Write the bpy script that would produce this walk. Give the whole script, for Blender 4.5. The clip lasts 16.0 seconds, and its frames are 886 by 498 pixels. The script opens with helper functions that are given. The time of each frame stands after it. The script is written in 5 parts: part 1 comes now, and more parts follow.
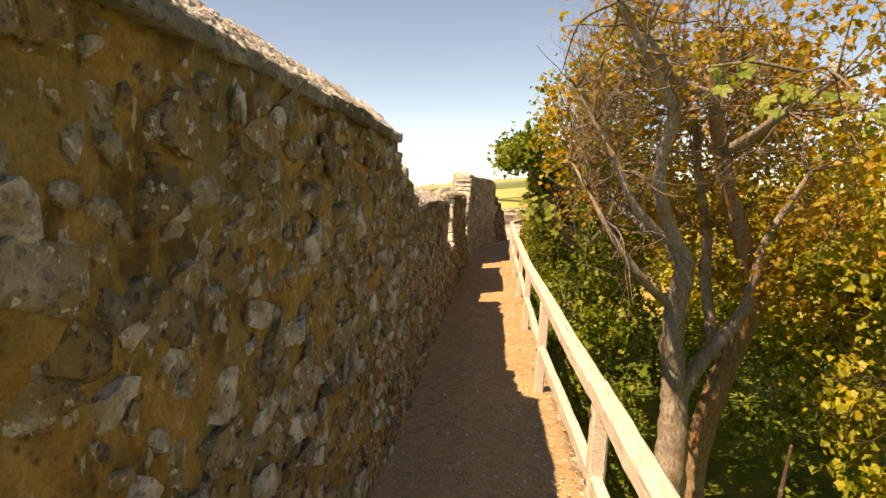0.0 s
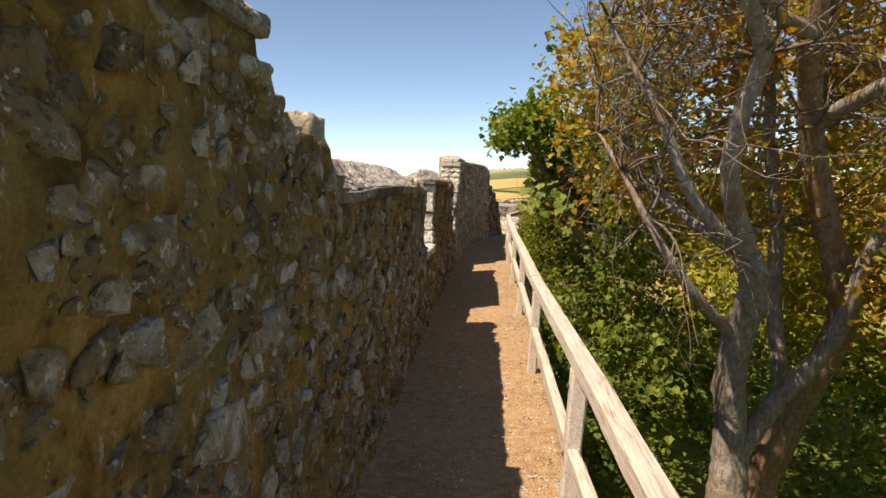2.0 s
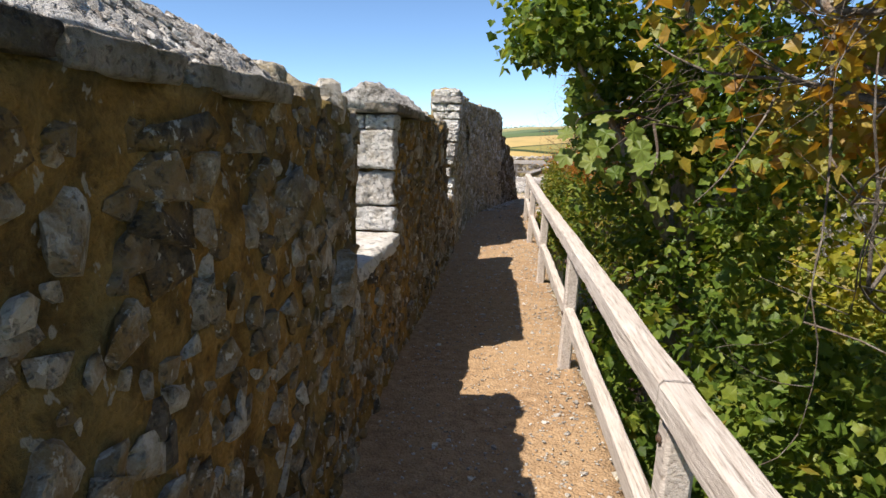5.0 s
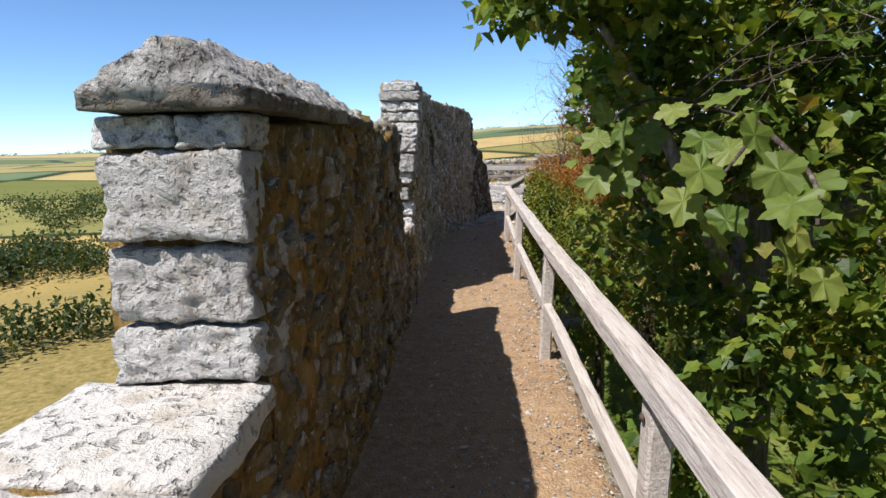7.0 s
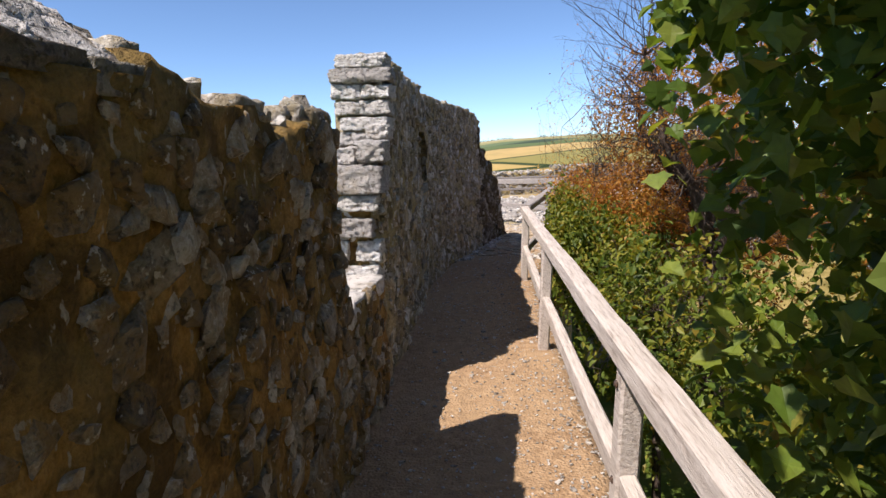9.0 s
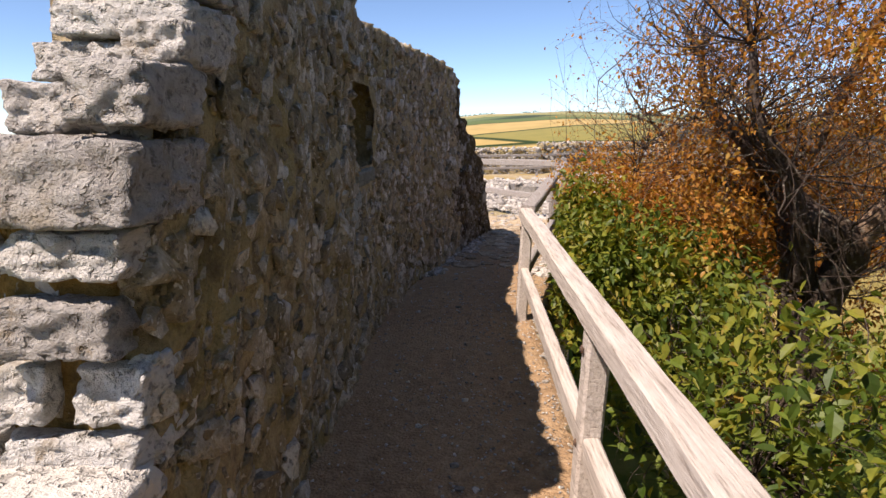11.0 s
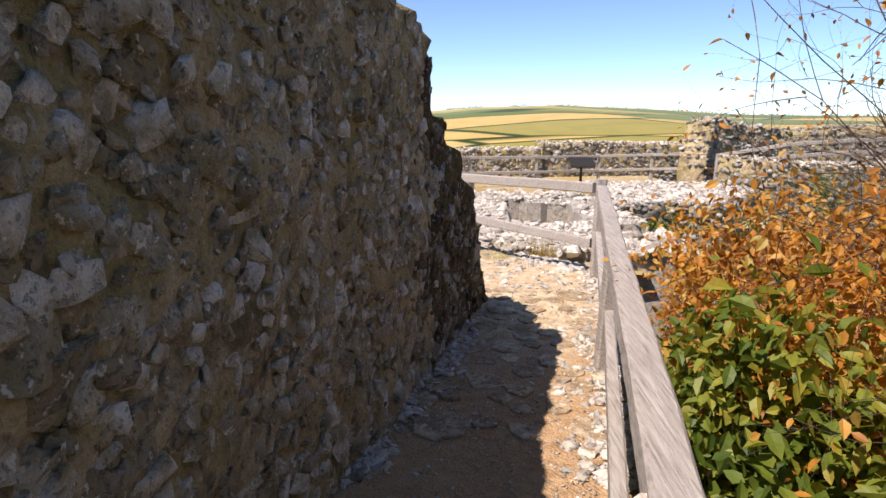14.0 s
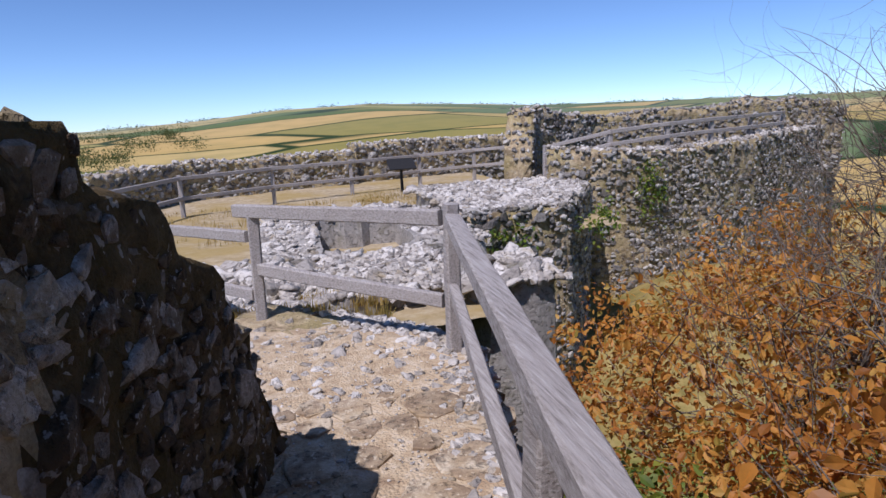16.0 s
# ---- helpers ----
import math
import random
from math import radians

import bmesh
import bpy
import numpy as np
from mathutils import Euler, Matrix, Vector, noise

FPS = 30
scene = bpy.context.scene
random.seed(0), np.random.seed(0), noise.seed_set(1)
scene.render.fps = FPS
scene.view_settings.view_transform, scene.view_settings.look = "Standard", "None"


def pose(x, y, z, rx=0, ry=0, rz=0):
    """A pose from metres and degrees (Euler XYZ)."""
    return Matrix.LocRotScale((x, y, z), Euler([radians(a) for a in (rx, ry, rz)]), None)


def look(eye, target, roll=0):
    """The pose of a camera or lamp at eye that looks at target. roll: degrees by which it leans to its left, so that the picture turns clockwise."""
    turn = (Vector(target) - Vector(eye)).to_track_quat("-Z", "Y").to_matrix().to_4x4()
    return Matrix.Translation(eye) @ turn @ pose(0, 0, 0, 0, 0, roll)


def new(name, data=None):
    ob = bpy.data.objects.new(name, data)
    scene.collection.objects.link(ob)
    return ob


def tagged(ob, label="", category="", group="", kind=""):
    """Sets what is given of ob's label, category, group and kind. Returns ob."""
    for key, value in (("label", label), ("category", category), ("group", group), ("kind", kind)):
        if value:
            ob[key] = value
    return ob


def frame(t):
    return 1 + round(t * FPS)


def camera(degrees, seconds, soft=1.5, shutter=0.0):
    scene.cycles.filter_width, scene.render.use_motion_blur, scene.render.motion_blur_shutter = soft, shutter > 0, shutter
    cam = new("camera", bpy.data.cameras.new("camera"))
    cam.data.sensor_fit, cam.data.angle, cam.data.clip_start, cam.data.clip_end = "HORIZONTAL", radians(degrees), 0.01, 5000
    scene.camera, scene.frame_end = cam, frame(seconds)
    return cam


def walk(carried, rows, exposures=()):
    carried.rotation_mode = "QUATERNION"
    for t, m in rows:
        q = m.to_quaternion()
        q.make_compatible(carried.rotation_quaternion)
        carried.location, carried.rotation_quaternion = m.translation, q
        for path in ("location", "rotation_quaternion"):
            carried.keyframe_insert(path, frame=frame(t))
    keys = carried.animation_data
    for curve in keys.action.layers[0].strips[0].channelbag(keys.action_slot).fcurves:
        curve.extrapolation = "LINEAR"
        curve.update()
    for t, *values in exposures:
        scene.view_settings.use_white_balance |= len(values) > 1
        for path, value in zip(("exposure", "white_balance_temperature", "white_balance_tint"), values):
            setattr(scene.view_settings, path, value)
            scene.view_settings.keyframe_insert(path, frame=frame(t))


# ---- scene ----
cam = camera(72.0, 16.0)

PATH = [
    (0, (1.742, -0.120, 1.888), (1.573, 1.863, 1.694), 0.80),
    (0.5, (1.772, 0.494, 1.903), (1.607, 2.469, 1.631), 2.48),
    (1, (1.749, 1.218, 1.857), (1.703, 3.202, 1.611), -0.12),
    (1.5, (1.782, 1.854, 1.830), (1.629, 3.835, 1.604), -1.11),
    (2, (1.737, 2.473, 1.805), (1.590, 4.455, 1.580), 1.09),
    (2.5, (1.739, 3.182, 1.754), (1.653, 5.153, 1.427), -1.93),
    (3, (1.761, 3.872, 1.706), (1.642, 5.826, 1.294), 0.05),
    (3.5, (1.761, 4.562, 1.635), (1.743, 6.522, 1.237), 1.05),
    (4, (1.767, 5.229, 1.591), (1.573, 7.188, 1.236), -0.83),
    (4.5, (1.725, 5.924, 1.583), (1.564, 7.890, 1.256), 1.07),
    (5, (1.695, 6.525, 1.581), (1.517, 8.485, 1.226), 0.67),
    (5.2, (1.698, 6.745, 1.596), (1.472, 8.709, 1.294), 0.49),
    (7.3, (1.615, 9.205, 1.645), (1.538, 11.173, 1.296), -1.34),
    (7.5, (1.646, 9.446, 1.635), (1.526, 11.422, 1.353), -1.72),
    (8, (1.681, 10.042, 1.624), (1.527, 12.018, 1.357), 2.48),
    (8.5, (1.709, 10.592, 1.632), (1.616, 12.562, 1.299), -0.73),
    (8.7, (1.698, 10.845, 1.610), (1.577, 12.819, 1.310), -1.92),
    (10.8, (1.732, 13.660, 1.541), (1.618, 15.611, 1.116), -0.15),
    (11, (1.735, 13.945, 1.544), (1.679, 15.906, 1.154), -0.35),
    (11.5, (1.736, 14.653, 1.563), (1.633, 16.618, 1.203), 2.06),
    (12, (1.702, 15.306, 1.561), (1.690, 17.278, 1.229), 3.27),
    (12.5, (1.695, 15.965, 1.532), (1.634, 17.943, 1.239), 0.57),
    (13, (1.719, 16.519, 1.557), (1.663, 18.479, 1.164), 0.85),
    (13.5, (1.753, 17.107, 1.601), (1.783, 19.064, 1.191), -0.95),
    (14, (1.839, 17.711, 1.639), (1.824, 19.668, 1.226), 0.35),
    (14.5, (1.875, 18.252, 1.688), (2.021, 20.212, 1.318), -1.53),
    (15, (1.989, 18.992, 1.612), (2.289, 20.940, 1.270), -3.30),
    (15.2, (2.013, 19.247, 1.627), (2.334, 21.172, 1.189), -4.22),
    (15.5, (2.073, 19.618, 1.624), (2.408, 21.537, 1.173), -1.02),
    (16, (2.233, 20.167, 1.631), (2.779, 22.043, 1.206), -2.65),
]
EXPOSURES = [(0.0, 1.08, 13500, 24), (0.5, 0.76, 11800, 22), (1.0, 0.68, 10000, 18), (2.0, 0.67, 8500, 17), (4.0, 0.66, 7100, 14), (5.2, 0.66, 6500, 13), (7.5, 0.45, 6050, 14), (8.0, 0.52, 6400, 16), (8.7, 0.55, 6450, 18),
             (11.0, 0.62, 7000, 22), (12.5, 0.83, 6950, 20), (13.5, 0.86, 7100, 20), (14.5, 0.53, 6650, 22), (15.5, 0.34, 6350, 23), (16.0, -0.02, 5700, 24)]
walk(cam, [(t, look(e, g, r)) for t, e, g, r in PATH], EXPOSURES)


# ---- light ----
SUN_DIR = Vector((-0.49, -0.43, 1.0)).normalized()
world = bpy.data.worlds.new("sky")
scene.world = world
world.use_nodes = True
sky = world.node_tree.nodes.new("ShaderNodeTexSky")
sky.sky_type, sky.sun_disc = "NISHITA", False
sky.sun_elevation, sky.sun_rotation = math.asin(SUN_DIR.z), math.atan2(SUN_DIR.x, SUN_DIR.y)
sky.air_density, sky.dust_density, sky.ozone_density, sky.altitude = 0.8, 0.0, 2.5, 2500
tint = world.node_tree.nodes.new("ShaderNodeMix")
tint.data_type, tint.blend_type = "RGBA", "MULTIPLY"
tint.inputs[0].default_value = 1.0
tint.inputs[7].default_value = (0.83, 0.95, 0.97, 1)
world.node_tree.links.new(sky.outputs[0], tint.inputs[6])
world.node_tree.links.new(tint.outputs[2], world.node_tree.nodes["Background"].inputs[0])
world.node_tree.nodes["Background"].inputs[1].default_value = 0.132
sun = new("sun", bpy.data.lights.new("sun", "SUN"))
sun.data.energy, sun.data.angle, sun.data.color = 4.9, radians(0.53), (1.0, 0.94, 0.84)
sun.matrix_world = look(SUN_DIR * 60, (0, 0, 0))


# ---- materials ----
class Nodes:
    """A small builder of one material's nodes."""

    def __init__(self, name):
        self.mat = bpy.data.materials.new(name)
        self.mat.use_nodes = True
        self.tree = self.mat.node_tree
        self.bsdf = self.tree.nodes["Principled BSDF"]
        self.coord = self.tree.nodes.new("ShaderNodeNewGeometry").outputs["Position"]

    def add(self, kind, **inputs):
        n = self.tree.nodes.new(kind)
        for k, v in inputs.items():
            self.put(n.inputs[k.replace("_", " ")], v)
        return n

    def put(self, socket, v):
        if isinstance(v, bpy.types.NodeSocket):
            self.tree.links.new(v, socket)
        else:
            socket.default_value = v

    def noise(self, scale, detail=5.0, rough=0.6, vec=None):
        return self.add("ShaderNodeTexNoise", Vector=vec or self.coord, Scale=scale, Detail=detail, Roughness=rough).outputs["Fac"]

    def stretch(self, sx, sy, sz):
        n = self.add("ShaderNodeMapping", Vector=self.coord)
        n.inputs["Scale"].default_value = (sx, sy, sz)
        return n.outputs[0]

    def cells(self, scale, feature="F1", out="Distance", vec=None):
        n = self.add("ShaderNodeTexVoronoi", Vector=vec or self.coord, Scale=scale)
        n.feature = feature
        return n.outputs[out]

    def ramp(self, fac, *stops):
        n = self.add("ShaderNodeValToRGB", Fac=fac)
        el = n.color_ramp.elements
        while len(el) < len(stops):
            el.new(0.5)
        for e, (p, c) in zip(el, stops):
            e.position, e.color = p, (*(c if isinstance(c, tuple) else (c, c, c)), 1)
        return n.outputs[0]

    def mix(self, fac, a, b, how="MIX"):
        n = self.tree.nodes.new("ShaderNodeMix")
        n.data_type, n.blend_type = "RGBA", how
        self.put(n.inputs[0], fac)
        for sck, v in ((n.inputs[6], a), (n.inputs[7], b)):
            self.put(sck, (*v, 1) if isinstance(v, tuple) and len(v) == 3 else v)
        return n.outputs[2]

    def calc(self, op, a, b=0.0):
        n = self.tree.nodes.new("ShaderNodeMath")
        n.operation = op
        self.put(n.inputs[0], a), self.put(n.inputs[1], b)
        return n.outputs[0]

    def vary(self, island=True):
        if island:
            return self.tree.nodes.new("ShaderNodeNewGeometry").outputs["Random Per Island"]
        return self.tree.nodes.new("ShaderNodeObjectInfo").outputs["Random"]

    def done(self, colour, rough=0.9, bump=None, strength=0.5, distance=0.02, spec=0.3):
        self.put(self.bsdf.inputs["Base Color"], colour)
        self.put(self.bsdf.inputs["Roughness"], rough)
        self.bsdf.inputs["Specular IOR Level"].default_value = spec
        if bump is not None:
            b = self.add("ShaderNodeBump", Height=bump, Strength=strength, Distance=distance)
            self.put(self.bsdf.inputs["Normal"], b.outputs[0])
        return self.mat


def mortar_mat(name, dark, mid, light, moss):
    n = Nodes(name)
    big, mid_n, fine, patch = n.noise(1.7, 4), n.noise(7, 6, 0.7), n.noise(70, 5, 0.7), n.noise(3.6, 5, 0.65)
    c = n.ramp(mid_n, (0.3, dark), (0.5, mid), (0.72, light))
    c = n.mix(n.ramp(big, (0.42, 0.0), (0.62, 0.8)), c, moss)
    c = n.mix(n.ramp(patch, (0.36, 0.75), (0.47, 0.0)), c, dark)
    c = n.mix(n.ramp(n.noise(24, 3, 0.55, n.stretch(1, 1, 0.6)), (0.635, 0.0), (0.665, 0.8)), c, (0.50, 0.46, 0.38))
    c = n.mix(n.ramp(n.cells(15), (0.05, 0.7), (0.17, 0.0)), c, (0.03, 0.022, 0.015))
    c = n.mix(n.ramp(fine, (0.35, 0.7), (0.6, 1.0)), (0.02, 0.016, 0.01), c, "MIX")
    h = n.calc("ADD", n.calc("MULTIPLY", mid_n, 1.7), n.calc("ADD", n.calc("MULTIPLY", fine, 0.5), n.calc("MULTIPLY", patch, 1.5)))
    return n.done(c, 0.95, h, 1.0, 0.035, 0.15)


def stone_mat(name, dark, mid, light, lichen, island=True, lichen_from=0.60, scale=1.0, smear=None, depth=0.02, fleck=0.0):
    n = Nodes(name)
    v = n.vary(island)
    grain, blot, fine = n.noise(26 * scale, 6, 0.72), n.noise(7 * scale, 4), n.noise(110 * scale, 4, 0.7)
    c = n.ramp(n.calc("ADD", n.calc("MULTIPLY", v, 0.55), n.calc("MULTIPLY", grain, 0.55)), (0.26, dark), (0.5, mid), (0.8, light))
    c = n.mix(n.ramp(blot, (lichen_from - 0.08, 0.0), (lichen_from + 0.07, 0.75)), c, lichen)
    if smear:
        c = n.mix(n.ramp(n.noise(5.5, 6, 0.75), (0.43, 0.0), (0.58, 0.9 if smear[0] > 0.25 else 0.72)), c, n.mix(grain, tuple(0.4 * q for q in smear), smear))
        c = n.mix(n.ramp(n.noise(30, 4, 0.6), (0.60, 0.0), (0.64, 0.75)), c, light)
    pit = n.ramp(n.noise(44 * scale, 3, 0.6), (0.35, 0.0), (0.45, 1.0))
    c = n.mix(n.calc("MULTIPLY", n.calc("SUBTRACT", 1.0, pit), 0.45), c, (0.03, 0.026, 0.02))
    if fleck:
        spot = n.noise(38, 5, 0.75, n.stretch(1, 0.8, 1.3))
        c = n.mix(n.ramp(spot, (0.36, fleck), (0.46, 0.0)), c, (0.075, 0.066, 0.055))
        c = n.mix(n.ramp(spot, (0.56, 0.0), (0.66, fleck)), c, light)
        c = n.mix(n.ramp(n.noise(9, 5, 0.7), (0.58, 0.0), (0.68, 0.6)), c, (0.31, 0.215, 0.10))
    h = n.calc("ADD", n.calc("MULTIPLY", grain, 1.2), n.calc("ADD", n.calc("MULTIPLY", fine, 0.4), n.calc("MULTIPLY", pit, 0.5)))
    return n.done(c, 0.9, h, 1.0, depth, 0.25)


def wood_mat(name, pale, mid, dark):
    n = Nodes(name)
    along = n.stretch(26, 1.4, 26)
    grain, streak = n.noise(3.2, 7, 0.7, along), n.noise(9, 5, 0.7, n.stretch(9, 0.6, 9))
    c = n.ramp(grain, (0.30, dark), (0.46, mid), (0.66, pale))
    c = n.mix(n.ramp(streak, (0.56, 0.0), (0.74, 0.7)), c, (0.16, 0.125, 0.10))
    c = n.mix(n.ramp(n.noise(2.3), (0.5, 0.0), (0.75, 0.35)), c, pale)
    c = n.mix(n.ramp(n.cells(3.2), (0.0, 0.8), (0.05, 0.0)), c, (0.07, 0.05, 0.035))
    return n.done(c, 0.78, n.calc("ADD", grain, n.calc("MULTIPLY", n.noise(60), 0.35)), 0.7, 0.012, 0.3)


def leaf_mat(name, *cols, island=True):
    n = Nodes(name)
    v = n.vary(island)
    step = 1.0 / max(1, len(cols) - 1)
    v = n.calc("ADD", n.calc("MULTIPLY", v, 0.55), n.ramp(n.noise(2.2, 3, 0.6), (0.34, 0.0), (0.66, 0.45)))
    c = n.ramp(v, *[(min(1.0, i * step), col) for i, col in enumerate(cols)])
    c = n.mix(n.ramp(n.noise(28, 3), (0.4, 0.0), (0.75, 0.35)), c, (0.06, 0.05, 0.015))
    n.put(n.bsdf.inputs["Base Color"], c)
    n.bsdf.inputs["Roughness"].default_value = 0.5
    n.bsdf.inputs["Specular IOR Level"].default_value = 0.35
    tr = n.add("ShaderNodeBsdfTranslucent")
    n.put(tr.inputs["Color"], n.mix(1.0, c, (1.5, 1.35, 0.6), "MULTIPLY"))
    m = n.add("ShaderNodeMixShader", Fac=0.42)
    n.tree.links.new(n.bsdf.outputs[0], m.inputs[1])
    n.tree.links.new(tr.outputs[0], m.inputs[2])
    n.tree.links.new(m.outputs[0], n.tree.nodes["Material Output"].inputs[0])
    return n.mat


def bark_mat(name, dark, mid, pale, rust):
    n = Nodes(name)
    g, b = n.noise(7, 6, 0.7, n.stretch(4, 4, 1.3)), n.noise(3.1, 4)
    c = n.ramp(g, (0.32, dark), (0.5, mid), (0.7, pale))
    c = n.mix(n.ramp(b, (0.52, 0.0), (0.66, 0.85)), c, rust)
    c = n.mix(n.ramp(n.noise(16, 4), (0.58, 0.0), (0.7, 0.5)), c, (0.42, 0.42, 0.34))
    return n.done(c, 0.9, n.calc("ADD", g, n.calc("MULTIPLY", n.noise(40), 0.4)), 0.9, 0.03, 0.2)


def earth_mat():
    n = Nodes("path_earth")
    big, mid_n, fine = n.noise(1.3, 4), n.noise(13, 5, 0.7), n.noise(120, 4, 0.7)
    c = n.ramp(mid_n, (0.28, (0.22, 0.135, 0.072)), (0.52, (0.43, 0.275, 0.15)), (0.74, (0.60, 0.42, 0.25)))
    c = n.mix(n.ramp(big, (0.4, 0.0), (0.65, 0.55)), c, (0.50, 0.34, 0.19))
    c = n.mix(n.ramp(n.cells(62), (0.10, 0.75), (0.20, 0.0)), c, (0.56, 0.46, 0.36))
    c = n.mix(n.ramp(n.cells(41), (0.05, 0.6), (0.12, 0.0)), c, (0.09, 0.06, 0.04))
    c = n.mix(n.ramp(fine, (0.36, 0.35), (0.6, 0.0)), c, (0.07, 0.05, 0.035))
    sep = n.add("ShaderNodeSeparateXYZ", Vector=n.coord)
    far = n.ramp(n.calc("ADD", n.calc("MULTIPLY", n.calc("SUBTRACT", sep.outputs[1], 20.6), 0.28), n.calc("MULTIPLY", n.noise(2.2), 0.5)), (0.45, 0.0), (0.8, 0.85))
    stony = n.ramp(n.noise(7, 6, 0.75), (0.32, (0.29, 0.205, 0.125)), (0.5, (0.50, 0.39, 0.25)), (0.68, (0.68, 0.59, 0.45)))
    c = n.mix(far, c, stony)
    h = n.calc("SUBTRACT", n.calc("ADD", mid_n, n.calc("MULTIPLY", fine, 0.5)), n.calc("MULTIPLY", n.cells(62), 0.9))
    return n.done(c, 0.95, h, 0.8, 0.015, 0.2)


def fields_mat():
    n = Nodes("meadow")
    flat = n.stretch(1, 1, 0)
    far = n.add("ShaderNodeMapping", Vector=flat)
    far.inputs["Rotation"].default_value = (0, 0, 0.5)
    far.inputs["Scale"].default_value = (0.0042, 0.0095, 0)
    cell = n.add("ShaderNodeTexVoronoi", Vector=far.outputs[0], Scale=1.0)
    edge = n.add("ShaderNodeTexVoronoi", Vector=far.outputs[0], Scale=1.0)
    edge.feature = "DISTANCE_TO_EDGE"
    pick = n.add("ShaderNodeSeparateColor", Color=cell.outputs["Color"]).outputs[0]
    crop = n.ramp(pick, (0.0, (0.085, 0.13, 0.03)), (0.3, (0.46, 0.32, 0.11)), (0.45, (0.44, 0.31, 0.12)), (0.55, (0.12, 0.17, 0.04)), (0.68, (0.50, 0.36, 0.14)), (0.82, (0.15, 0.20, 0.10)), (1.0, (0.085, 0.12, 0.03)))
    crop = n.mix(n.ramp(n.noise(0.035, 5), (0.45, 0.0), (0.75, 0.4)), crop, (0.10, 0.13, 0.045))
    crop = n.mix(n.ramp(edge.outputs["Distance"], (0.012, 1.0), (0.03, 0.0)), crop, (0.025, 0.045, 0.015))
    near = n.ramp(n.noise(0.9, 6, 0.7), (0.3, (0.045, 0.075, 0.015)), (0.5, (0.10, 0.145, 0.025)), (0.7, (0.20, 0.21, 0.06)))
    sep = n.add("ShaderNodeSeparateXYZ", Vector=n.coord)
    dry = n.ramp(n.noise(1.8, 5, 0.7), (0.3, (0.13, 0.11, 0.035)), (0.5, (0.27, 0.20, 0.07)), (0.7, (0.38, 0.29, 0.12)))
    near = n.mix(n.ramp(n.calc("ADD", n.calc("MULTIPLY", n.calc("SUBTRACT", sep.outputs[1], 26.5), 0.25), n.calc("MULTIPLY", n.noise(0.7), 0.6)), (0.3, 0.0), (0.7, 0.9)), near, dry)
    length = n.add("ShaderNodeVectorMath", Vector=flat)
    length.operation = "LENGTH"
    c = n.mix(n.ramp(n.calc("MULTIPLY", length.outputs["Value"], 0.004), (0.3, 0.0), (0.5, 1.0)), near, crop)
    # aerial haze painted into the field colour, paler and bluer with distance
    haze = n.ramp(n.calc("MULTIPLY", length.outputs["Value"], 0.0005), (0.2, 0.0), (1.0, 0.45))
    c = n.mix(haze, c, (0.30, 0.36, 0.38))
    return n.done(c, 1.0, n.noise(5, 5), 0.5, 0.1, 0.05)


M_MORTAR = mortar_mat("ochre_mortar", (0.10, 0.057, 0.018), (0.38, 0.215, 0.056), (0.56, 0.355, 0.125), (0.21, 0.172, 0.07))
M_MORTAR_GREY = mortar_mat("grey_mortar", (0.14, 0.10, 0.06), (0.50, 0.39, 0.235), (0.68, 0.575, 0.40), (0.36, 0.29, 0.12))
# wall-end mortar: lichen stains, with the shade there also put into the colour
M_MORTAR_LICHEN_SHADE = mortar_mat("lichen_shade_mortar", (0.03, 0.022, 0.014), (0.12, 0.08, 0.035), (0.26, 0.19, 0.10), (0.10, 0.075, 0.025))
FLINT = ((0.065, 0.05, 0.036), (0.24, 0.20, 0.145), (0.57, 0.53, 0.45), (0.25, 0.18, 0.07))
M_FLINT = stone_mat("flint_rubble", *FLINT, smear=(0.32, 0.20, 0.07), depth=0.018)
M_FLINT_PART = stone_mat("flint_rubble_single", *FLINT, False, smear=(0.32, 0.20, 0.07), depth=0.018)
GREY = ((0.17, 0.14, 0.105), (0.47, 0.415, 0.335), (0.74, 0.70, 0.62), (0.36, 0.275, 0.13))
M_RUBBLE = stone_mat("grey_rubble", *GREY, smear=(0.38, 0.30, 0.165), depth=0.018)
# rubble to match: lichen and the wall end's shade in one dark colour
M_RUBBLE_LICHEN_SHADE = stone_mat("lichen_shade_rubble", (0.035, 0.026, 0.018), (0.12, 0.085, 0.05), (0.50, 0.46, 0.40), (0.12, 0.08, 0.03), smear=(0.15, 0.10, 0.05), depth=0.018)
M_RUBBLE_PART = stone_mat("grey_rubble_single", *GREY, False, smear=(0.38, 0.30, 0.165), depth=0.018)
M_ASHLAR = stone_mat("pale_ashlar", (0.46, 0.425, 0.39), (0.71, 0.67, 0.615), (0.85, 0.82, 0.77), (0.44, 0.36, 0.25), False, 0.66, 0.9, depth=0.04, fleck=0.3)
M_COPING = stone_mat("lichened_coping", (0.30, 0.275, 0.25), (0.60, 0.57, 0.53), (0.82, 0.79, 0.75), (0.25, 0.23, 0.19), False, 0.60, 0.8, depth=0.045, fleck=0.6)
# eave slabs dark with algae; the eave's shade is put into the colour too
M_SLAB = stone_mat("algae_shade_slab", (0.10, 0.088, 0.07), (0.24, 0.21, 0.17), (0.52, 0.48, 0.42), (0.17, 0.15, 0.09), False, 0.55, 0.9, depth=0.035, fleck=0.3)
M_CHIP = stone_mat("coping_chippings", (0.22, 0.19, 0.16), (0.52, 0.48, 0.43), (0.82, 0.79, 0.74), (0.25, 0.21, 0.14), True, 0.62, 1.2, depth=0.02)
